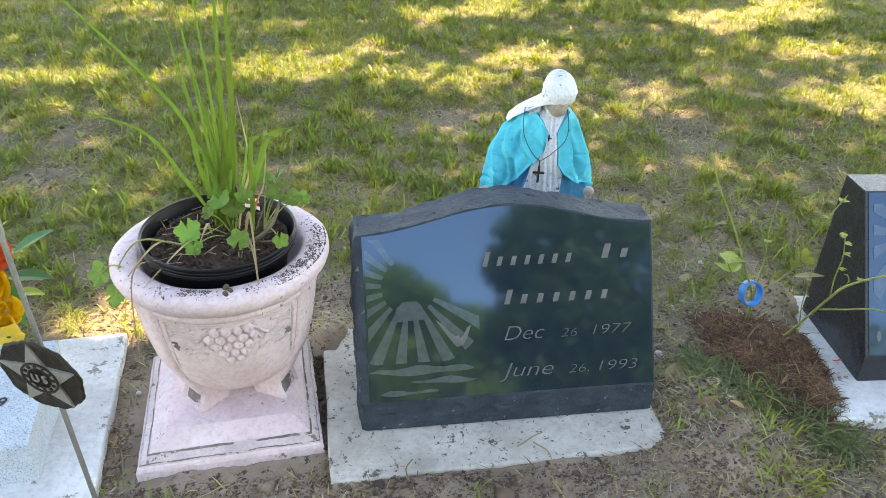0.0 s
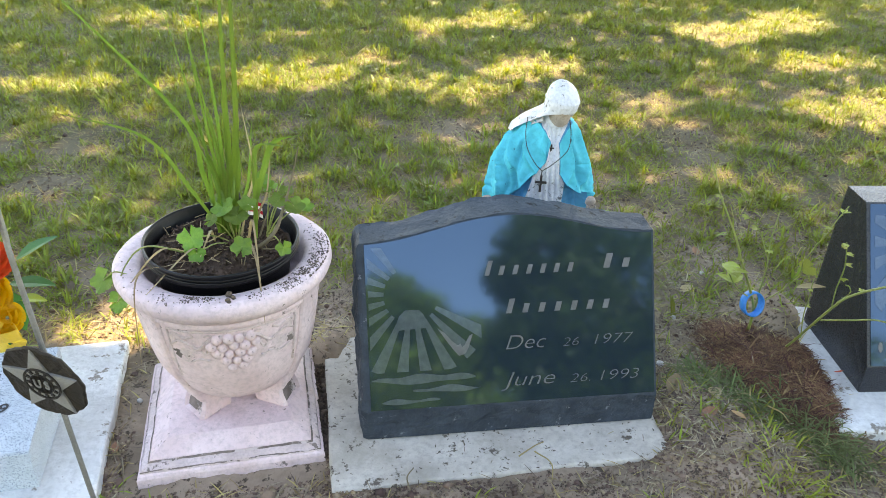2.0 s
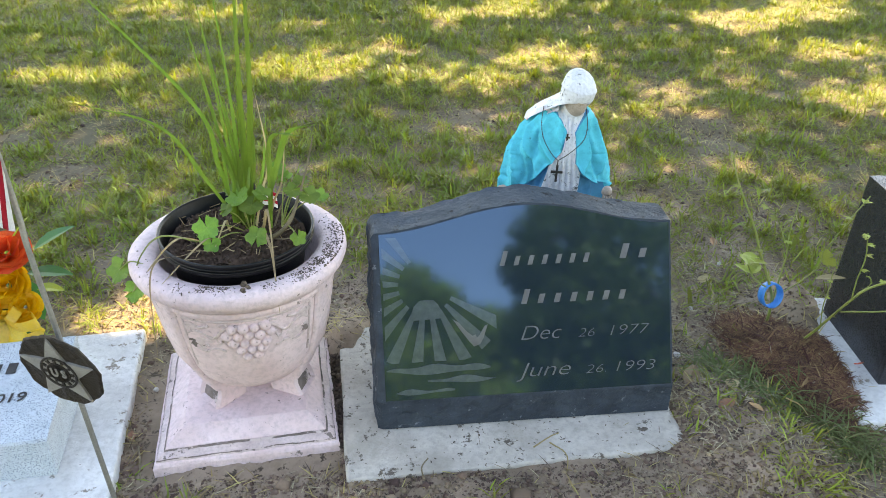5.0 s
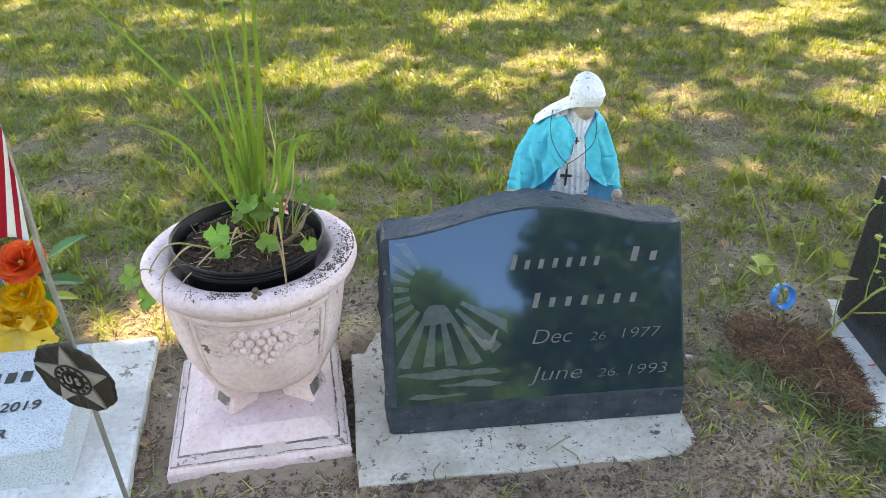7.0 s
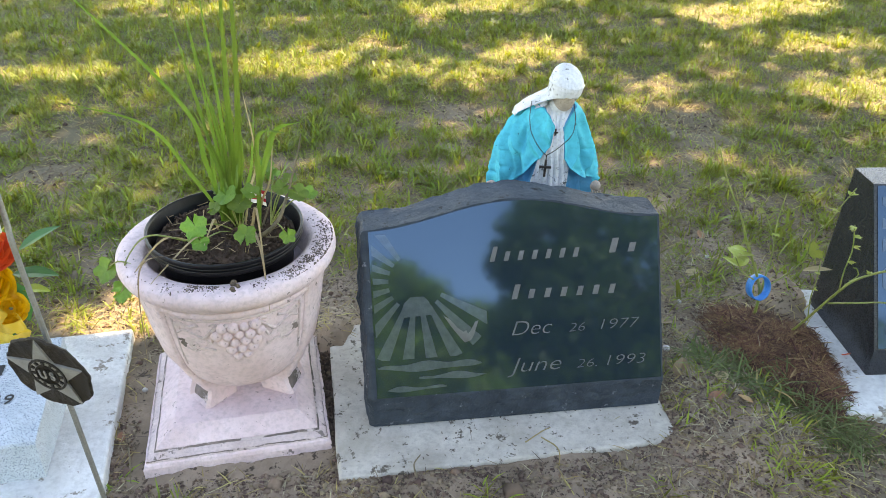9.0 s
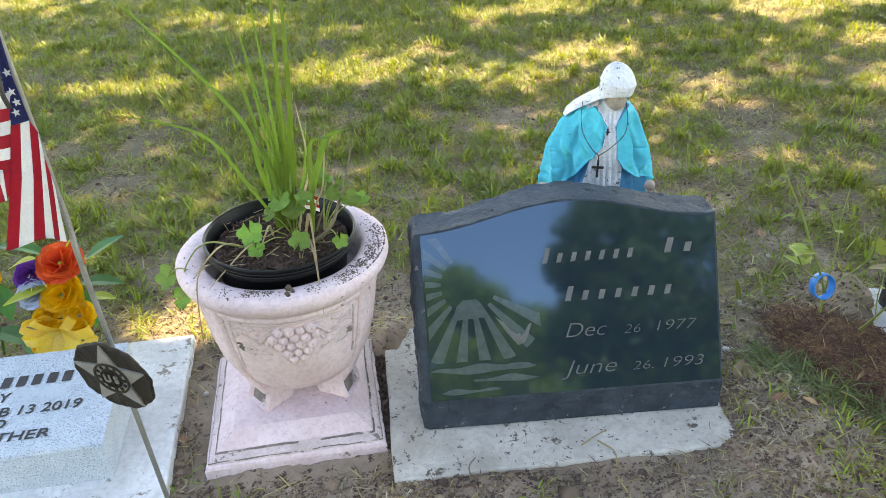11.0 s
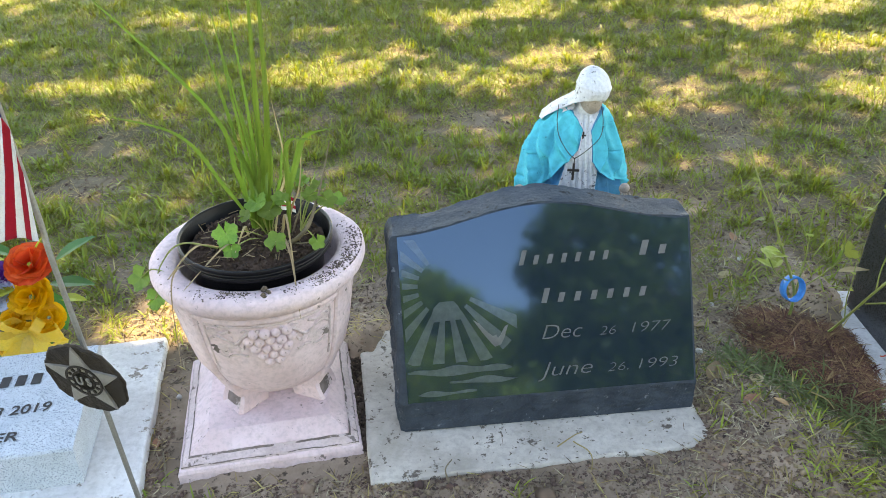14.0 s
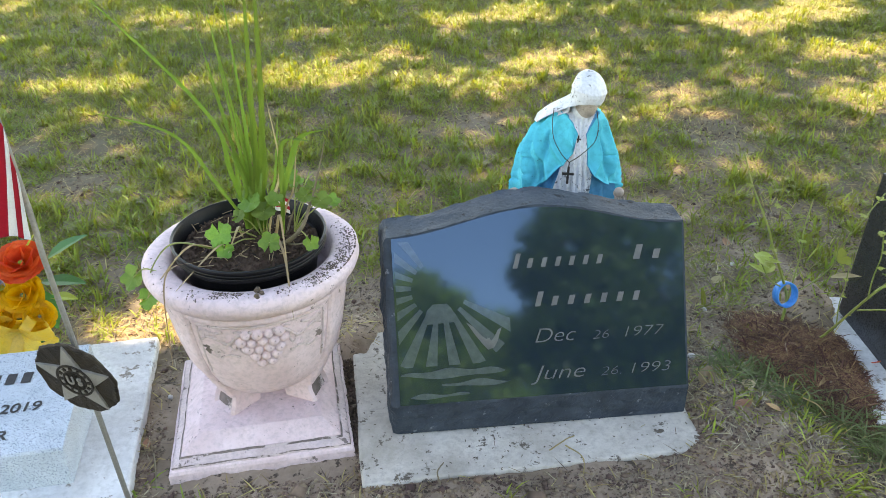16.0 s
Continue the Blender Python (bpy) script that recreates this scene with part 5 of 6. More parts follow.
for p, ln, d, m_ in (((0.05, -0.02, 0.21), 0.10, (0.9, -0.1, 0.1), M_SILKLEAF), ((0.05, -0.03, 0.19), 0.09, (0.35, -0.5, -0.9), M_SILKLEAF), ((0.06, 0.02, 0.25), 0.10, (0.8, 0.3, 0.5), M_SILKLEAF), ((-0.02, 0.0, 0.28), 0.09, (-0.7, -0.1, 0.5), M_SILKLEAF),
                     ((-0.10, -0.02, 0.26), 0.09, (0.6, -0.2, 0.4), M_LIME), ((-0.02, -0.04, 0.215), 0.10, (-0.8, -0.4, 0.0), M_LIME), ((-0.14, -0.02, 0.22), 0.09, (0.3, -0.5, -0.7), M_SILKLEAF), ((-0.20, 0.0, 0.08), 0.12, (0.9, -0.3, -0.1), M_SILKLEAF),
                     ((-0.12, -0.03, 0.06), 0.10, (0.6, -0.4, -0.1), M_SILKLEAF), ((0.03, 0.0, 0.29), 0.07, (0.5, 0, 0.8), M_LIME), ((-0.05, 0.01, 0.29), 0.09, (-0.9, 0.1, 0.25), M_SILKLEAF), ((0.055, -0.02, 0.17), 0.07, (0.9, -0.2, 0.1), M_LIME)):
    silk_leaf(p, ln, d, m_)
# ribbon bow: loops of folded ribbon
for i, (a, ln, w) in enumerate(((0.3, 0.075, 0.034), (0.9, 0.06, 0.032), (2.6, 0.085, 0.036), (3.3, 0.08, 0.034), (3.9, 0.075, 0.034), (4.5, 0.07, 0.036), (5.2, 0.07, 0.034), (5.9, 0.075, 0.032), (2.1, 0.06, 0.03))):
    bm = bmesh.new()
    d, s = Vector((math.cos(a), -0.25, math.sin(a) * 0.85)), Vector((-math.sin(a) * 0.4, -0.9, math.cos(a) * 0.4)).normalized()
    pts = [Vector((0, 0, 0)), d * ln * 0.6 - Vector((0, 0.018, 0)), d * ln - Vector((0, 0.022, 0)), d * ln * 1.04 - Vector((0, 0.045, 0)), d * ln * 0.6 - Vector((0, 0.055, 0)), Vector((0, -0.03, 0))]
    ribbon(bm, [p * rng.uniform(0.85, 1.2) for p in pts], w * 0.72, tuple(Vector((-math.sin(a), 0.1, math.cos(a)))), 6, 0.05, taper=False)
    part("ribbon_loop", bm, M_RIB, bouquet, smooth=True, at=Matrix.Translation((0.005, -0.06, 0.125)))
bm = bmesh.new()
for x in (-0.2, -0.1, 0.0, 0.03):
    tube(bm, [(x, 0, 0.0), (x * 0.9, -0.01, 0.12), (x * 0.95, -0.02, 0.2)], 0.003, 6)
part("wire_stems", bm, M_SILKLEAF, bouquet)


# ---- rose bush, mulch, ring ----
bush = thing("rose_bush", Matrix.Translation((0.955, 0.27, 0.03)), "young rose bush with sparse green canes", "bush")


def cane(pts, r, r_end, leaves=0, size=0.022, material=M_GSTEM):
    bm = bmesh.new()
    tube(bm, pts, r * 0.85, 6, 6, r_end * 1.2)
    c = part("cane", bm, material, bush, smooth=True)
    path = smooth_path(pts, 6)
    for i in range(leaves):
        p = path[int((0.35 + 0.65 * (i + 0.5) / leaves) * (len(path) - 1))]
        bm = bmesh.new()
        a = rng.uniform(0, 6.28)
        for da in (-0.6, 0, 0.6):
            mm = Matrix.Translation(p) @ Vector((math.cos(a + da), math.sin(a + da) - 0.3, 0.25)).to_track_quat("X", "Z").to_matrix().to_4x4()
            leaf_oval(bm, mm, size * rng.uniform(0.8, 1.2), size * 0.55)
        part("leaf", bm, M_ROSELEAF, c)
    for i in range(3):
        p = path[int(rng.uniform(0.2, 0.9) * (len(path) - 1))]
        bm = bmesh.new()
        tube(bm, [p, p + Vector((rng.uniform(-1, 1), rng.uniform(-1, 0), 0.4)) * 0.008], 0.0016, 4, r_end=0.0002)
        part("thorn", bm, M_GSTEM, c)


cane([(0, 0, -0.02), (-0.005, -0.01, 0.08), (-0.030, -0.02, 0.145), (-0.075, -0.02, 0.24), (-0.100, -0.02, 0.30), (-0.150, -0.01, 0.40), (-0.178, 0, 0.475)], 0.0048, 0.0014, 2, 0.016)
cane([(-0.030, -0.02, 0.13), (-0.075, -0.03, 0.165), (-0.105, -0.03, 0.215), (-0.125, -0.03, 0.245)], 0.0022, 0.0012, 3, 0.042)
cane([(0.0, 0.0, 0.0), (0.005, 0.0, 0.13), (0.008, 0.0, 0.20), (0.002, 0.0, 0.27), (0.006, 0.0, 0.35)], 0.0028, 0.0012, 1, 0.018)
cane([(0.007, 0.0, 0.22), (-0.03, 0.01, 0.30), (-0.075, 0.01, 0.345)], 0.0018, 0.0008, 2, 0.020)
cane([(0.045, -0.06, -0.02), (0.043, -0.12, 0.067), (0.024, -0.24, 0.243), (0.045, -0.26, 0.285), (0.093, -0.29, 0.322), (0.16, -0.32, 0.35)], 0.0036, 0.0018, 1, 0.012)
cane([(0.030, -0.21, 0.190), (0.048, -0.27, 0.230), (0.085, -0.29, 0.242), (0.112, -0.30, 0.239), (0.16, -0.31, 0.225)], 0.0024, 0.0012, 0)
cane([(0.022, -0.24, 0.245), (0.020, -0.24, 0.29), (0.024, -0.24, 0.34), (0.016, -0.24, 0.385), (0.012, -0.24, 0.40)], 0.0019, 0.0009, 5, 0.014)
cane([(0.038, -0.15, 0.10), (0.022, -0.16, 0.17), (0.016, -0.17, 0.22), (0.014, -0.17, 0.27)], 0.0017, 0.0009, 2, 0.010)
cane([(0.030, -0.24, 0.255), (0.045, -0.25, 0.283), (0.040, -0.25, 0.30), (0.030, -0.25, 0.305)], 0.0015, 0.0009, 0)
cane([(0.055, -0.06, 0.25), (0.046, -0.12, 0.345), (0.065, -0.12, 0.385), (0.084, -0.12, 0.418)], 0.0016, 0.001, 2, 0.016)
cane([(0.02, 0.0, 0.10), (0.06, 0.0, 0.13), (0.075, -0.03, 0.19), (0.055, -0.06, 0.25)], 0.002, 0.0012, 0)
bm = bmesh.new()
mm = Matrix.Translation((0.100, -0.02, 0.205)) @ Vector((0.1, -0.5, 0.8)).to_track_quat("Z", "Y").to_matrix().to_4x4()
leaf_disc(bm, mm, 0.024, 5, 0.2, 0.1, 30)
part("broad_leaf", bm, M_ROSELEAF, bush)
bm = bmesh.new()
leaf_oval(bm, Matrix.Translation((0.085, -0.02, 0.150)) @ Vector((0.9, -0.3, 0.3)).to_track_quat("X", "Z").to_matrix().to_4x4(), 0.065, 0.024)
part("dry_leaf", bm, M_DRYBLADE, bush, "dry tan leaf")

bm = bmesh.new()
lathe(bm, [(0.0240, -0.0115), (0.0268, -0.0115), (0.0274, 0.0), (0.0268, 0.0115), (0.0240, 0.0115), (0.0240, -0.0115)], 40, cap0=False, cap1=False)
solo("plastic_ring", bm, M_RING, "bright blue plastic band round a rose cane", "ring", pose(0.936, 0.250, 0.141, 74, 0, 6) @ Matrix.Diagonal((1, 1.15, 1, 1)), smooth=True)
bm = bmesh.new()
leaf_disc(bm, Matrix.Translation((0, 0, 0)), 0.011, 5, 0.3, 0.3, 25)
solo("red_leaf", bm, M_REDSILK, "small fallen red leaf on the slab", "leaf", pose(1.085, 0.08, 0.055, -35, 15, 40))


def strands(name, n, place, length, width, up, material, label, category, seed, droop=0.4):
    """Many loose blades in one mesh: each is a tapered bent strip of two quads."""
    r = np.random.RandomState(seed)
    p = place(r, n)
    n = len(p)
    a = r.uniform(0, 2 * math.pi, n)
    ln = length * r.uniform(0.5, 1.3, n)
    el = np.clip(r.normal(up, 0.28, n), 0.0, 1.5)
    d = np.stack((np.cos(a) * np.cos(el), np.sin(a) * np.cos(el), np.sin(el)), -1)
    s = np.stack((-np.sin(a), np.cos(a), np.zeros(n)), -1) * (width * r.uniform(0.6, 1.3, n) / 2)[:, None]
    down = np.array((0, 0, -1.0)) * (droop * ln)[:, None]
    m1 = p + d * (ln * 0.55)[:, None] + down * 0.10
    m2 = p + d * ln[:, None] + down * 0.45
    floor_z = ground_z(m2[:, 0], m2[:, 1]) + 0.002
    m2[:, 2] = np.maximum(m2[:, 2], floor_z)
    v = np.stack((p - s * 0.8, p + s * 0.8, m1 + s, m1 - s, m2), 1).reshape(-1, 3)
    b = np.arange(n)[:, None] * 5
    f = np.concatenate((b + 0, b + 1, b + 2, b + 3, b + 3, b + 2, b + 4), 1).ravel()
    ob = numpy_mesh(name, v, f, np.tile([4, 3], n), material)
    return tagged(ob, label, category, kind="stuff")


def mulch_place(r, n):
    x, y = r.uniform(0.72, 1.16, n * 4), r.uniform(-0.25, 0.50, n * 4)
    k = mound(x, y) > r.uniform(0.12, 0.9, n * 4)
    x, y = x[k][:n], y[k][:n]
    return np.stack((x, y, ground_z(x, y) + r.uniform(0, 0.012, len(x))), -1)


strands("bark_mulch", 40000, mulch_place, 0.019, 0.0017, 0.06, M_MULCH, "reddish-brown shredded bark heaped at the rose bush", "mulch", 3, 0.5)


strands("bark_chips", 450, mulch_place, 0.055, 0.0036, 0.22, M_MULCH, "longer strips of shredded bark on the heap", "mulch", 4, 0.5)


def plot_place(r, n):
    x, y = r.uniform(0.62, 0.92, n), r.uniform(-0.16, 0.62, n)
    k = (r.uniform(0, 1, n) < np.clip(0.55 + 0.6 * field(x, y, 4.4, 3, 8), 0, 1)) & (mound(x, y) < 0.35)
    x, y = x[k], y[k]
    return np.stack((x, y, ground_z(x, y) + r.uniform(0.0, 0.006, len(x))), -1)


strands("leaf_bits", 1500, plot_place, 0.014, 0.0075, 0.15, M_DEADBITS, "brown and grey bits of dead leaf", "litter", 21, 0.1)
strands("grass_clippings", 5500, plot_place, 0.030, 0.0020, 0.14, M_CLIP, "dry clippings and straw strewn beside the headstone", "litter", 19, 0.2)


def fringe_place(r, n):
    f = r.uniform(0, 1, n)
    x, y = 0.76 + 0.24 * f + r.normal(0, 0.022, n), 0.16 - 0.31 * f + r.normal(0, 0.026, n)
    return np.stack((x, y, ground_z(x, y)), -1)


strands("fringe_grass", 1300, fringe_place, 0.085, 0.0032, 0.30, M_FRINGE, "limp dark green grass lying along the mulch", "grass", 20, 0.7)


# ---- lawn ----
def lawn_density(x, y):
    """How thick the turf grows: bare round the stones, thicker farther back."""
    back = smoothstep(0.38, 1.05, y + 0.22 * field(x, y, 3.0, 1, 6))
    front_right = smoothstep(0.45, 0.85, x) * smoothstep(0.0, -0.2, y + 0.05 * field(x, y, 1.0, 3, 8)) * np.clip(0.34 + 0.4 * field(x, y, 2.5, 3, 8), 0.05, 0.7) * 0.62
    front_right = front_right + 0.30 * np.exp(-((x - 0.80) ** 2 / 0.012 + (y - 0.02) ** 2 / 0.05))
    left_back = 0.45 * smoothstep(0.36, 0.5, y) * smoothstep(-0.2, -0.5, x)
    patch = 0.74 + 0.90 * field(x, y, 5.0, 1, 8)
    d = np.maximum(back * np.clip(patch, 0.27, 1.0), np.maximum(front_right, left_back * np.clip(patch, 0.2, 1)))
    for bx, by, br in ((-1.057, 1.40, 0.16), (-1.0, 1.79, 0.22), (0.41, 1.82, 0.14), (1.33, 2.05, 0.14), (1.33, 1.66, 0.18), (-1.5, 1.7, 0.2), (1.36, 1.45, 0.14)):
        d = d * (1 - 0.9 * np.exp(-(((x - bx) / br) ** 2 + ((y - by) / br) ** 2) ** 2))
    edge = 0.28 * np.exp(-((x - 0.85) ** 2 / 0.10 + (y - 0.55) ** 2 / 0.06)) * np.clip(patch, 0, 1)
    return np.clip(np.maximum(d, edge) + 0.02, 0, 1) * (1 - 0.9 * np.clip(mound(x, y) * 1.5, 0, 1))


KEEP_OUT = [(-0.49, -0.08, -0.09, 0.34), (-0.08, -0.13, 0.52, 0.33), (-1.35, -0.30, -0.54, 0.40), (1.10, -0.06, 1.9, 0.40), (0.37, 0.38, 0.55, 0.55)]


def lawn_place(power, x0=-2.7, x1=4.1, y0=-0.62, y1=5.0, clump=14, spread=0.016):
    def place(r, n):
        out = []
        need = n // clump
        while need > 0:
            x, y = r.uniform(x0, x1, 40000), r.uniform(y0, y1, 40000)
            k = (lawn_density(x, y) ** power > r.uniform(0, 1, 40000)) & (np.abs(x - 0.3) < 1.75 + y * 0.62)
            for a, b, c, d in KEEP_OUT:
                k &= ~((x > a) & (x < c) & (y > b) & (y < d))
            c = np.stack((x[k], y[k]), -1)[:need]
            need -= len(c)
            out.append(c)
        c = np.repeat(np.concatenate(out), clump, 0)
        c = c + r.normal(0, spread, c.shape)
        k = np.ones(len(c), bool)
        for a, b, cc, d in KEEP_OUT:
            k &= ~((c[:, 0] > a) & (c[:, 0] < cc) & (c[:, 1] > b) & (c[:, 1] < d))
        c = c[k]
        return np.concatenate((c, (ground_z(c[:, 0], c[:, 1]) - 0.002)[:, None]), 1)
    return place


strands("lawn_grass", 300000, lawn_place(1.0), 0.050, 0.0034, 0.66, M_GRASS, "short uneven green lawn grass", "grass", 11, 0.6)
strands("tall_grass_tufts", 42000, lawn_place(1.8, y0=0.32, clump=18, spread=0.014), 0.078, 0.0056, 0.85, M_GRASS, "coarser green grass tufts", "grass", 12, 0.7)
strands("dry_thatch", 190000, lawn_place(0.26, clump=8, spread=0.035), 0.050, 0.0026, 0.18, M_STRAW, "dry tan thatch lying in the lawn", "thatch", 13, 0.4)


def bits_place(r, n):
    x, y = r.uniform(-0.7, 1.3, n), r.uniform(-0.45, 0.9, n)
    k = np.ones(n, bool)
    for a, b, c, d in ((-0.49, -0.08, -0.09, 0.34), (-0.0, 0.0, 0.61, 0.25), (-1.35, -0.30, -0.54, 0.40), (1.03, -0.06, 1.9, 0.40)):
        k &= ~((x > a) & (x < c) & (y > b) & (y < d))
    x, y = x[k], y[k]
    on = (x > -0.075) & (x < 0.62) & (y > -0.125) & (y < 0.34)
    k = ~on | (r.uniform(0, 1, len(x)) < 0.28)
    x, y, on = x[k], y[k], on[k]
    return np.stack((x, y, np.where(on, 0.031, ground_z(x, y) + 0.001)), -1)


def bits_ground(r, n):
    p = bits_place(r, n)
    k = (p[:, 2] < 0.03) | (r.uniform(0, 1, len(p)) < 0.12)
    k &= (p[:, 1] > 0.25) | (p[:, 0] > 0.5) | (r.uniform(0, 1, len(p)) < 0.25)
    return p[k]


strands("soil_litter", 12000, bits_place, 0.006, 0.0024, 0.12, M_BITS, "dark bits of bark and leaf on the bare soil", "litter", 14, 0.1)
strands("straw_litter", 19000, bits_ground, 0.034, 0.0018, 0.10, M_CLIP, "loose dry straw on the bare soil", "litter", 15, 0.1)

def clods(name, n, material, label, seed, area=(-1.7, 2.4, -0.55, 2.4), bare=-1.0):
    """Loose crumbs of soil: squashed octahedra."""
    r = np.random.RandomState(seed)
    x, y = r.uniform(area[0], area[1], n), r.uniform(area[2], area[3], n)
    k = (np.abs(x - 0.3) < 1.3 + y * 0.6) & (r.uniform(0, 1, n) < 1.1 - lawn_density(x, y)) & (field(x, y, 7.7, 3, 8) > r.uniform(bare, 0.6, n))
    for a, b_, c_, d in KEEP_OUT:
        k &= ~((x > a) & (x < c_) & (y > b_) & (y < d))
    x, y = x[k], y[k]
    n = len(x)
    s = 0.0022 * np.exp(r.normal(0, 0.55, n))[:, None, None]
    o = np.array([(1, 0, 0), (0, 1, 0), (-1, 0, 0), (0, -1, 0), (0, 0, 0.7), (0, 0, -0.7)], float)[None] * r.uniform(0.6, 1.4, (n, 6, 1))
    a = r.uniform(0, 6.28, n)
    ca, sa = np.cos(a)[:, None], np.sin(a)[:, None]
    o = np.stack((o[..., 0] * ca - o[..., 1] * sa, o[..., 0] * sa + o[..., 1] * ca, o[..., 2]), -1) * s
    v = (o + np.stack((x, y, ground_z(x, y) + 0.001), -1)[:, None]).reshape(-1, 3)
    tri = np.array([(0, 1, 4), (1, 2, 4), (2, 3, 4), (3, 0, 4), (1, 0, 5), (2, 1, 5), (3, 2, 5), (0, 3, 5)])
    f = (tri[None] + np.arange(n)[:, None, None] * 6).ravel()
    return tagged(numpy_mesh(name, v, f, np.full(n * 8, 3), material), label, "soil", kind="stuff")


clods("soil_crumbs", 150000, M_CRUMB, "loose crumbs of brown sandy soil", 41)
clods("soil_grains", 45000, M_CRUMB, "fine crumbs of dry soil before the stones", 42, (-0.6, 1.15, -0.55, 0.1), -2.2)

for x, y, r, rot, mt in ((0.731, -0.017, 0.020, 20, M_DEADLEAF), (0.795, -0.025, 0.015, 140, M_DEADLEAF), (0.70, 0.10, 0.030, 60, M_DRYBLADE), (0.745, 0.31, 0.022, 200, M_DRYBLADE), (0.90, 0.52, 0.02, 20, M_DRYBLADE),
                     (1.01, 0.72, 0.018, 80, M_DEADLEAF), (0.66, 0.62, 0.02, 10, M_DRYBLADE), (-0.52, 0.05, 0.012, 100, M_DEADLEAF), (0.78, 0.06, 0.024, 250, M_DRYBLADE)):
    bm = bmesh.new()
    leaf_oval(bm, Matrix.Translation((-r, 0, 0)), r * 2.2, r * 1.3, 0.35, -0.1)
    solo("fallen_leaf", bm, mt, "curled dry brown leaf fallen on the soil", "leaf", pose(x, y, float(ground_z(x, y)) + 0.006, 8, -6, rot), group="fallen leaves")
for x, y, r in ((0.711, 0.209, 0.010), (0.60, -0.30, 0.010), (0.69, 0.24, 0.006), (0.82, 0.40, 0.007), (0.30, -0.36, 0.005), (0.98, 0.60, 0.006), (-0.50, 0.20, 0.006), (0.75, 0.42, 0.006)):
    bm = bmesh.new()
    bmesh.ops.create_icosphere(bm, subdivisions=2, radius=r)
    for v in bm.verts:
        v.co *= 1 + 0.4 * noise.noise(v.co * 120 + Vector((x, y, 0)))
    solo("pebble", bm, M_PEBBLE, "small pale pebble on the soil", "pebble", pose(x, y, float(ground_z(x, y)) + r * 0.4), group="pebbles")


for pts in ([(0.06, -0.17, 0.012), (0.075, -0.15, 0.02), (0.07, -0.12, 0.034), (0.085, -0.10, 0.04)], [(0.03, -0.20, 0.006), (0.08, -0.165, 0.01), (0.13, -0.15, 0.008)], [(0.63, 0.60, 0.02), (0.70, 0.63, 0.03), (0.78, 0.66, 0.02)],
            [(1.9, 1.55, 0.02), (1.96, 1.6, 0.05), (2.0, 1.68, 0.09)], [(-0.50, 0.02, 0.012), (-0.485, -0.03, 0.02), (-0.475, -0.08, 0.012)]):
    bm = bmesh.new()
    tube(bm, pts, 0.0022, 5, 5, 0.0012)
    solo("twig", bm, M_STEM, "thin dark twig lying on the ground", "twig", group="twigs")
for pts in ([(0.335, -0.075, 0.034), (0.36, -0.12, 0.038), (0.345, -0.17, 0.012)], [(0.30, -0.085, 0.034), (0.34, -0.06, 0.036), (0.36, -0.05, 0.034)], [(0.86, -0.02, 0.06), (0.875, -0.05, 0.065), (0.88, -0.075, 0.06)]):
    bm = bmesh.new()
    tube(bm, pts, 0.0016, 5, 5, 0.001)
    solo("straw", bm, M_STRAW, "pale dry straw lying on the slab", "straw", group="straws")


# ---- trees: one added out of view for shade, others mirrored in the granite ----
# Sunny spots wanted on the ground: centre x, y and two radii.
SUN_PATCHES = [(2.32, 1.90, 0.42, 0.30), (2.17, 3.17, 0.40, 0.25), (0.47, 2.31, 0.42, 0.22), (-0.23, 2.50, 0.36, 0.24), (-1.25, 2.47, 0.36, 0.16), (0.97, 3.50, 0.30, 0.22), (2.43, 2.58, 0.35, 0.2),
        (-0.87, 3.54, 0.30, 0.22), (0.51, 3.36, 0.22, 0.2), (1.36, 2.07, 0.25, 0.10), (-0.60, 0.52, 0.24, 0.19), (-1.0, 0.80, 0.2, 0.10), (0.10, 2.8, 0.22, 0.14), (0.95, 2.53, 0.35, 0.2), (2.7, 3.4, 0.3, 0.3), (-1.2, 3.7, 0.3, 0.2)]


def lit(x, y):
    """Ground kept sunlit: no leaves are placed over the listed patches or noise spots."""
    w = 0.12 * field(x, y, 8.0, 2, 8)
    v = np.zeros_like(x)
    for cx, cy, a, b in SUN_PATCHES:
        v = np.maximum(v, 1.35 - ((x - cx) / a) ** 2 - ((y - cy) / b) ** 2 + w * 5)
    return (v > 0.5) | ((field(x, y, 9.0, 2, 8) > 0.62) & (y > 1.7))


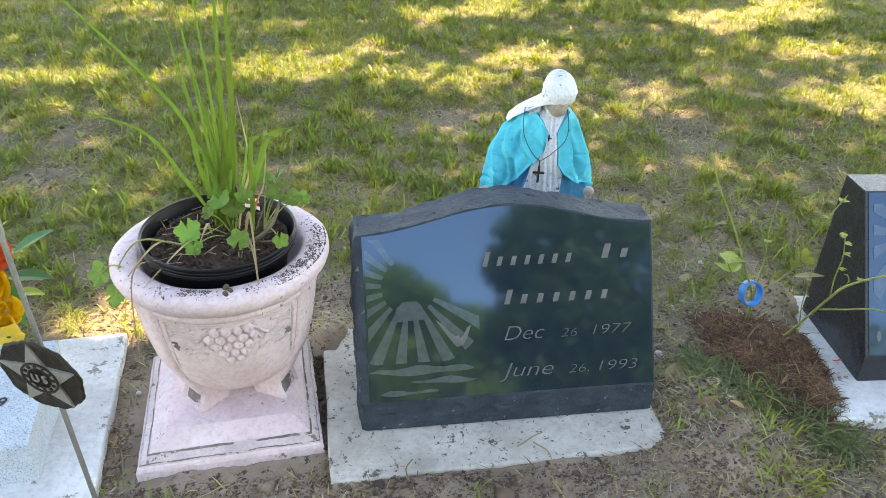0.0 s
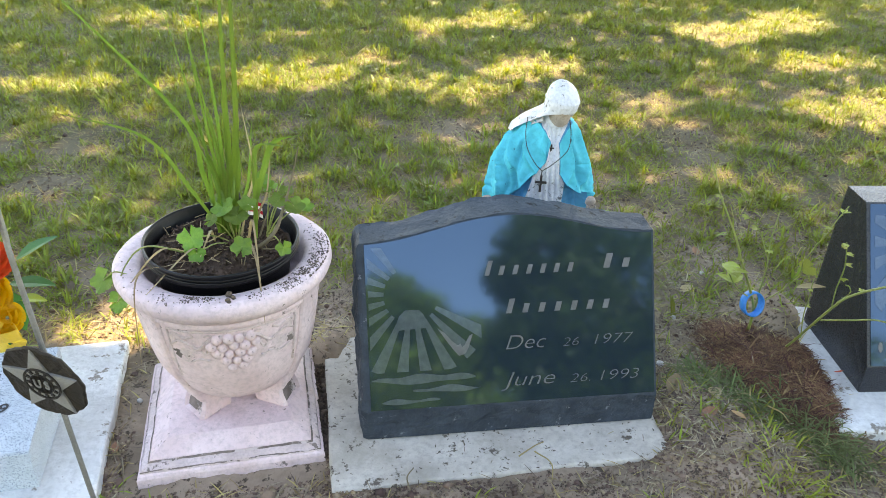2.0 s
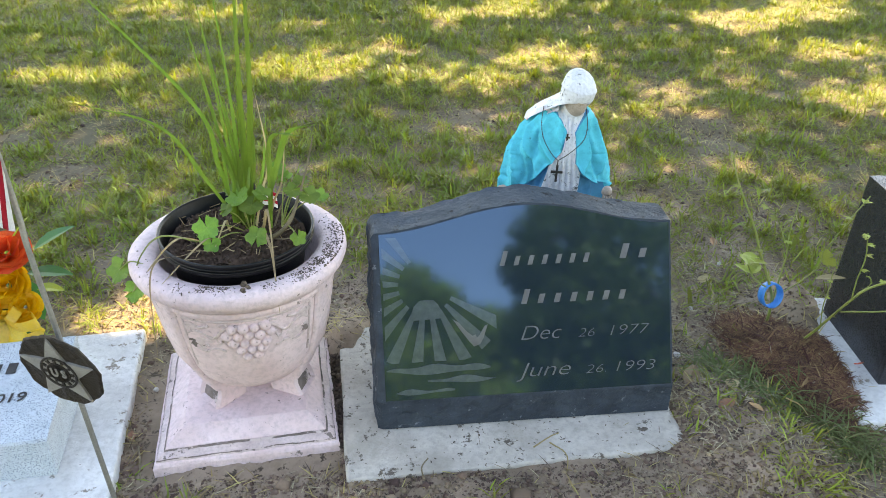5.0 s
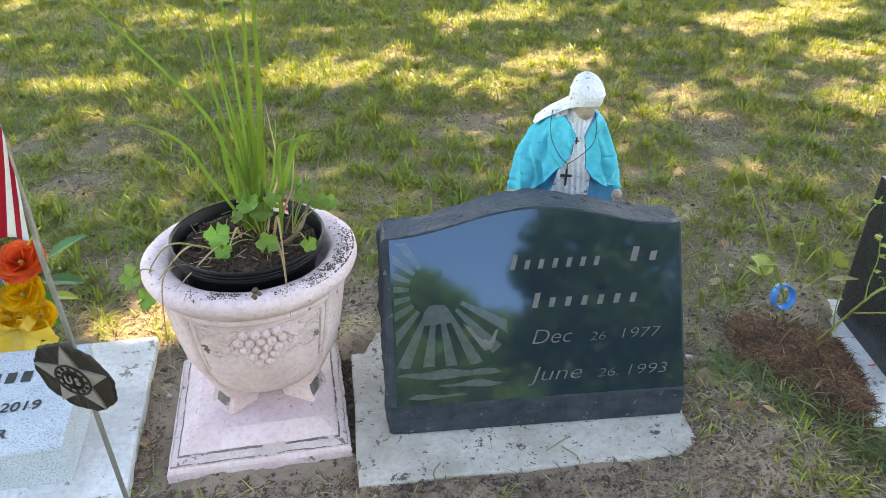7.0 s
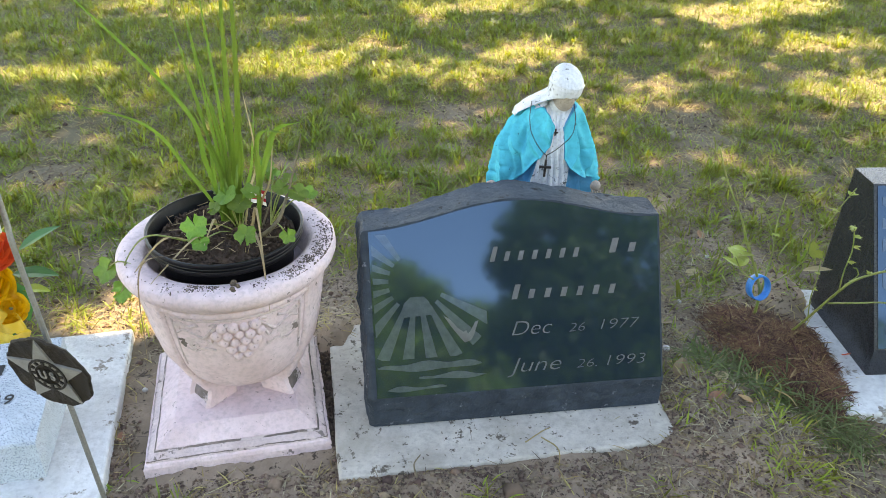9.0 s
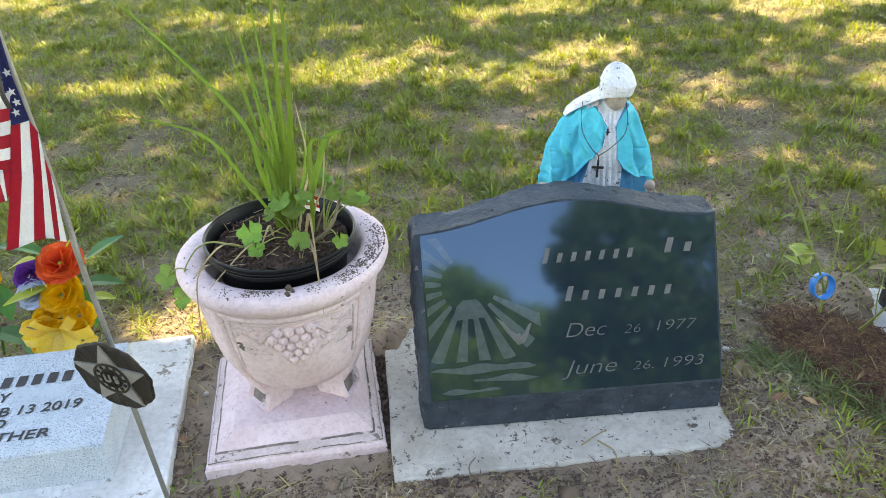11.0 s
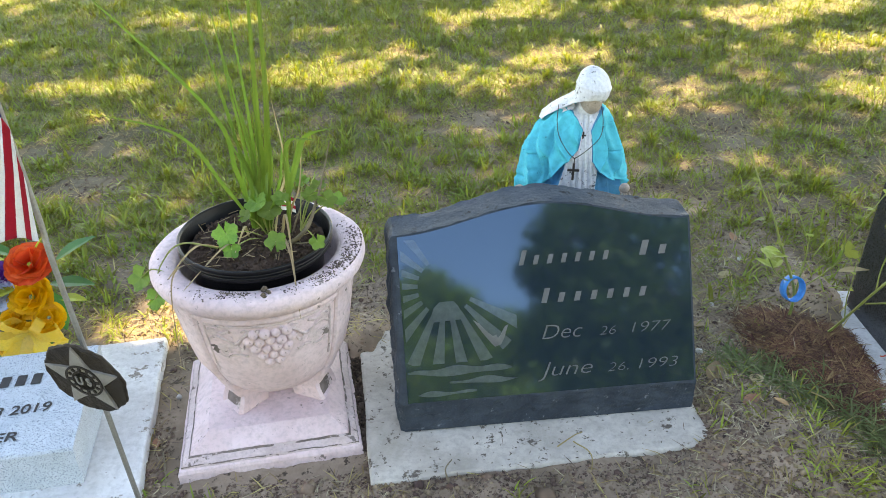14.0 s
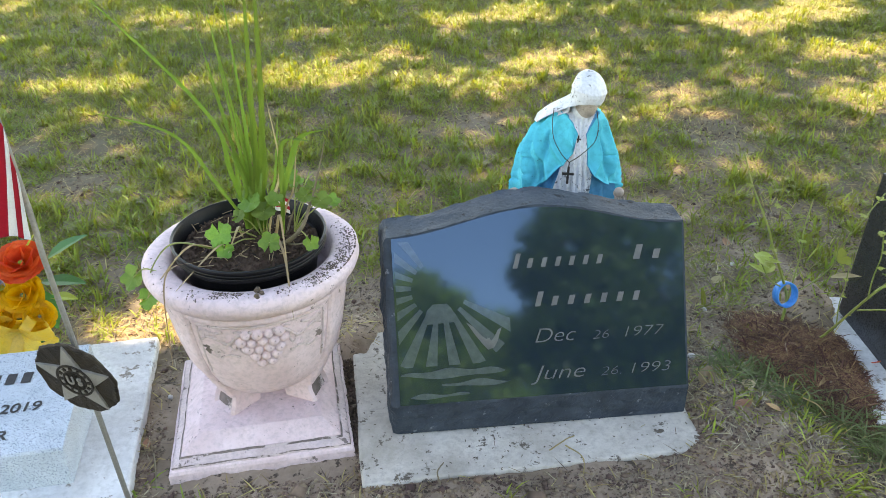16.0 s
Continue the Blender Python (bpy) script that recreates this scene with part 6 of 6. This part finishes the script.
def tree(name, base, height, trunk_r, leaves, label, leaf_size=0.13, limbs=7, foliage=M_CROWN):
    """Trunk, limbs reaching towards the crown, and a crown mesh of folded leaves at the given places."""
    ob = thing(name, Matrix.Translation(base), label, "tree", "trees")
    b = Vector(base)
    bm = bmesh.new()
    tube(bm, [(0, 0, -0.1), (0.05, 0.02, height * 0.25), (0.0, 0.10, height * 0.5), (0.1, 0.15, height * 0.72)], trunk_r, 12, 5, trunk_r * 0.5)
    part("trunk", bm, M_BARK, ob, smooth=True)
    r = np.random.RandomState(len(leaves))
    pick = leaves[r.choice(len(leaves), limbs)]
    for q in pick:
        e = Vector(q) - b
        st = Vector((0.03, 0.1, height * r.uniform(0.4, 0.7)))
        bm = bmesh.new()
        tube(bm, [st, st.lerp(e, 0.5) + Vector((0, 0, 0.4)), e], trunk_r * 0.32, 8, 6, 0.015)
        part("limb", bm, M_BARK, ob, smooth=True)
    n = len(leaves)
    loc = leaves - np.array(base)
    u = r.normal(0, 1, (n, 3)) * (1, 1, 0.5)
    u /= np.linalg.norm(u, axis=1)[:, None]
    w = np.cross(u, r.normal(0, 1, (n, 3)))
    w /= np.linalg.norm(w, axis=1)[:, None]
    sz = leaf_size * r.uniform(0.6, 1.3, n)[:, None]
    v = np.stack((loc, loc + u * sz * 0.5 + w * sz * 0.32, loc + u * sz, loc + u * sz * 0.5 - w * sz * 0.32), 1).reshape(-1, 3)
    crown = numpy_mesh("crown", v, np.arange(n * 4), np.full(n, 4), foliage)
    crown.parent = ob
    return ob


# Leaves are set back along the sun's direction from ground meant to be shaded.
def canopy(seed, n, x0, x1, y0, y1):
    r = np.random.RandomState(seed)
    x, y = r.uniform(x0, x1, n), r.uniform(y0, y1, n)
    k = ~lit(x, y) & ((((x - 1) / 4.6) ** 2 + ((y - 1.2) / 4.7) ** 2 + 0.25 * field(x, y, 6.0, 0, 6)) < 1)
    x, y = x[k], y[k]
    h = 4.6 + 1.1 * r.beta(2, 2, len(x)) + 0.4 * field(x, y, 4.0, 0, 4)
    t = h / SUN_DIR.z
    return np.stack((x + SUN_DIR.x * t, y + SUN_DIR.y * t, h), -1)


def puffs(seed, centres, n, r0):
    """Leaf places in ragged clumps."""
    r = np.random.RandomState(seed)
    c = np.array(centres)[r.randint(0, len(centres), n)]
    d = r.normal(0, 1, (n, 3))
    d /= np.linalg.norm(d, axis=1)[:, None]
    return c[:, :3] + d * (c[:, 3] * r0 * r.uniform(0.3, 1, n) ** 0.5)[:, None]


# Unseen tree, added to cast the dappled shade.
tree("added_shade_tree", (4.4, 8.6, 0), 6.0, 0.22, np.concatenate((canopy(21, 80000, -3.6, 5.6, -3.5, 5.9), canopy(23, 16000, -1.6, 2.0, -1.2, 0.9))), "leafy tree added out of view so its crown shades the graves")
tree("tree", (4.2, -11.0, 0), 6.0, 0.25, puffs(22, [(3.4, -10, 3.2, 0.9), (4.3, -10.5, 3.6, 1.3), (5.3, -11, 4.4, 1.6), (3.2, -10.4, 4.4, 0.9), (6.2, -11, 3.2, 1.4), (4.2, -11, 5.2, 1.4), (2.55, -10.2, 3.9, 0.45), (2.5, -10.2, 2.9, 0.5), (3.1, -10.2, 2.2, 0.7), (4.8, -10.5, 2.2, 1.0)], 16000, 1.0),
     "dark leafy tree standing across the lawn", 0.16)
for i, (x, hh) in enumerate(((-9, 6.4), (-6.2, 5.8), (-3.6, 6.6), (-0.9, 7.0), (1.1, 7.7), (3.2, 6.3), (5.4, 5.2), (8.0, 5.6), (10.5, 5.2))):
    tree("tree", (x, -19 - 1.5 * math.sin(i * 1.7), 0), hh, 0.16, puffs(30 + i, [(x + dx, -19 - 1.5 * math.sin(i * 1.7) + dy, hh * q, s) for dx, dy, q, s in ((0, 0, 0.85, 1.0), (-1, 0.3, 0.6, 1.3), (1, -0.2, 0.6, 1.3), (0.3, 0.4, 0.35, 1.4), (-0.6, 0, 0.2, 1.0), (1.2, 0.3, 0.22, 1.0), (-1.4, 0.2, 0.22, 1.0), (0.8, 0, 0.8, 0.8), (-0.8, 0, 0.82, 0.8))], 9000, 1.0),
         "green tree at the far edge of the cemetery, leaves coloured sunlit", 0.26, 4, M_FARLEAF)
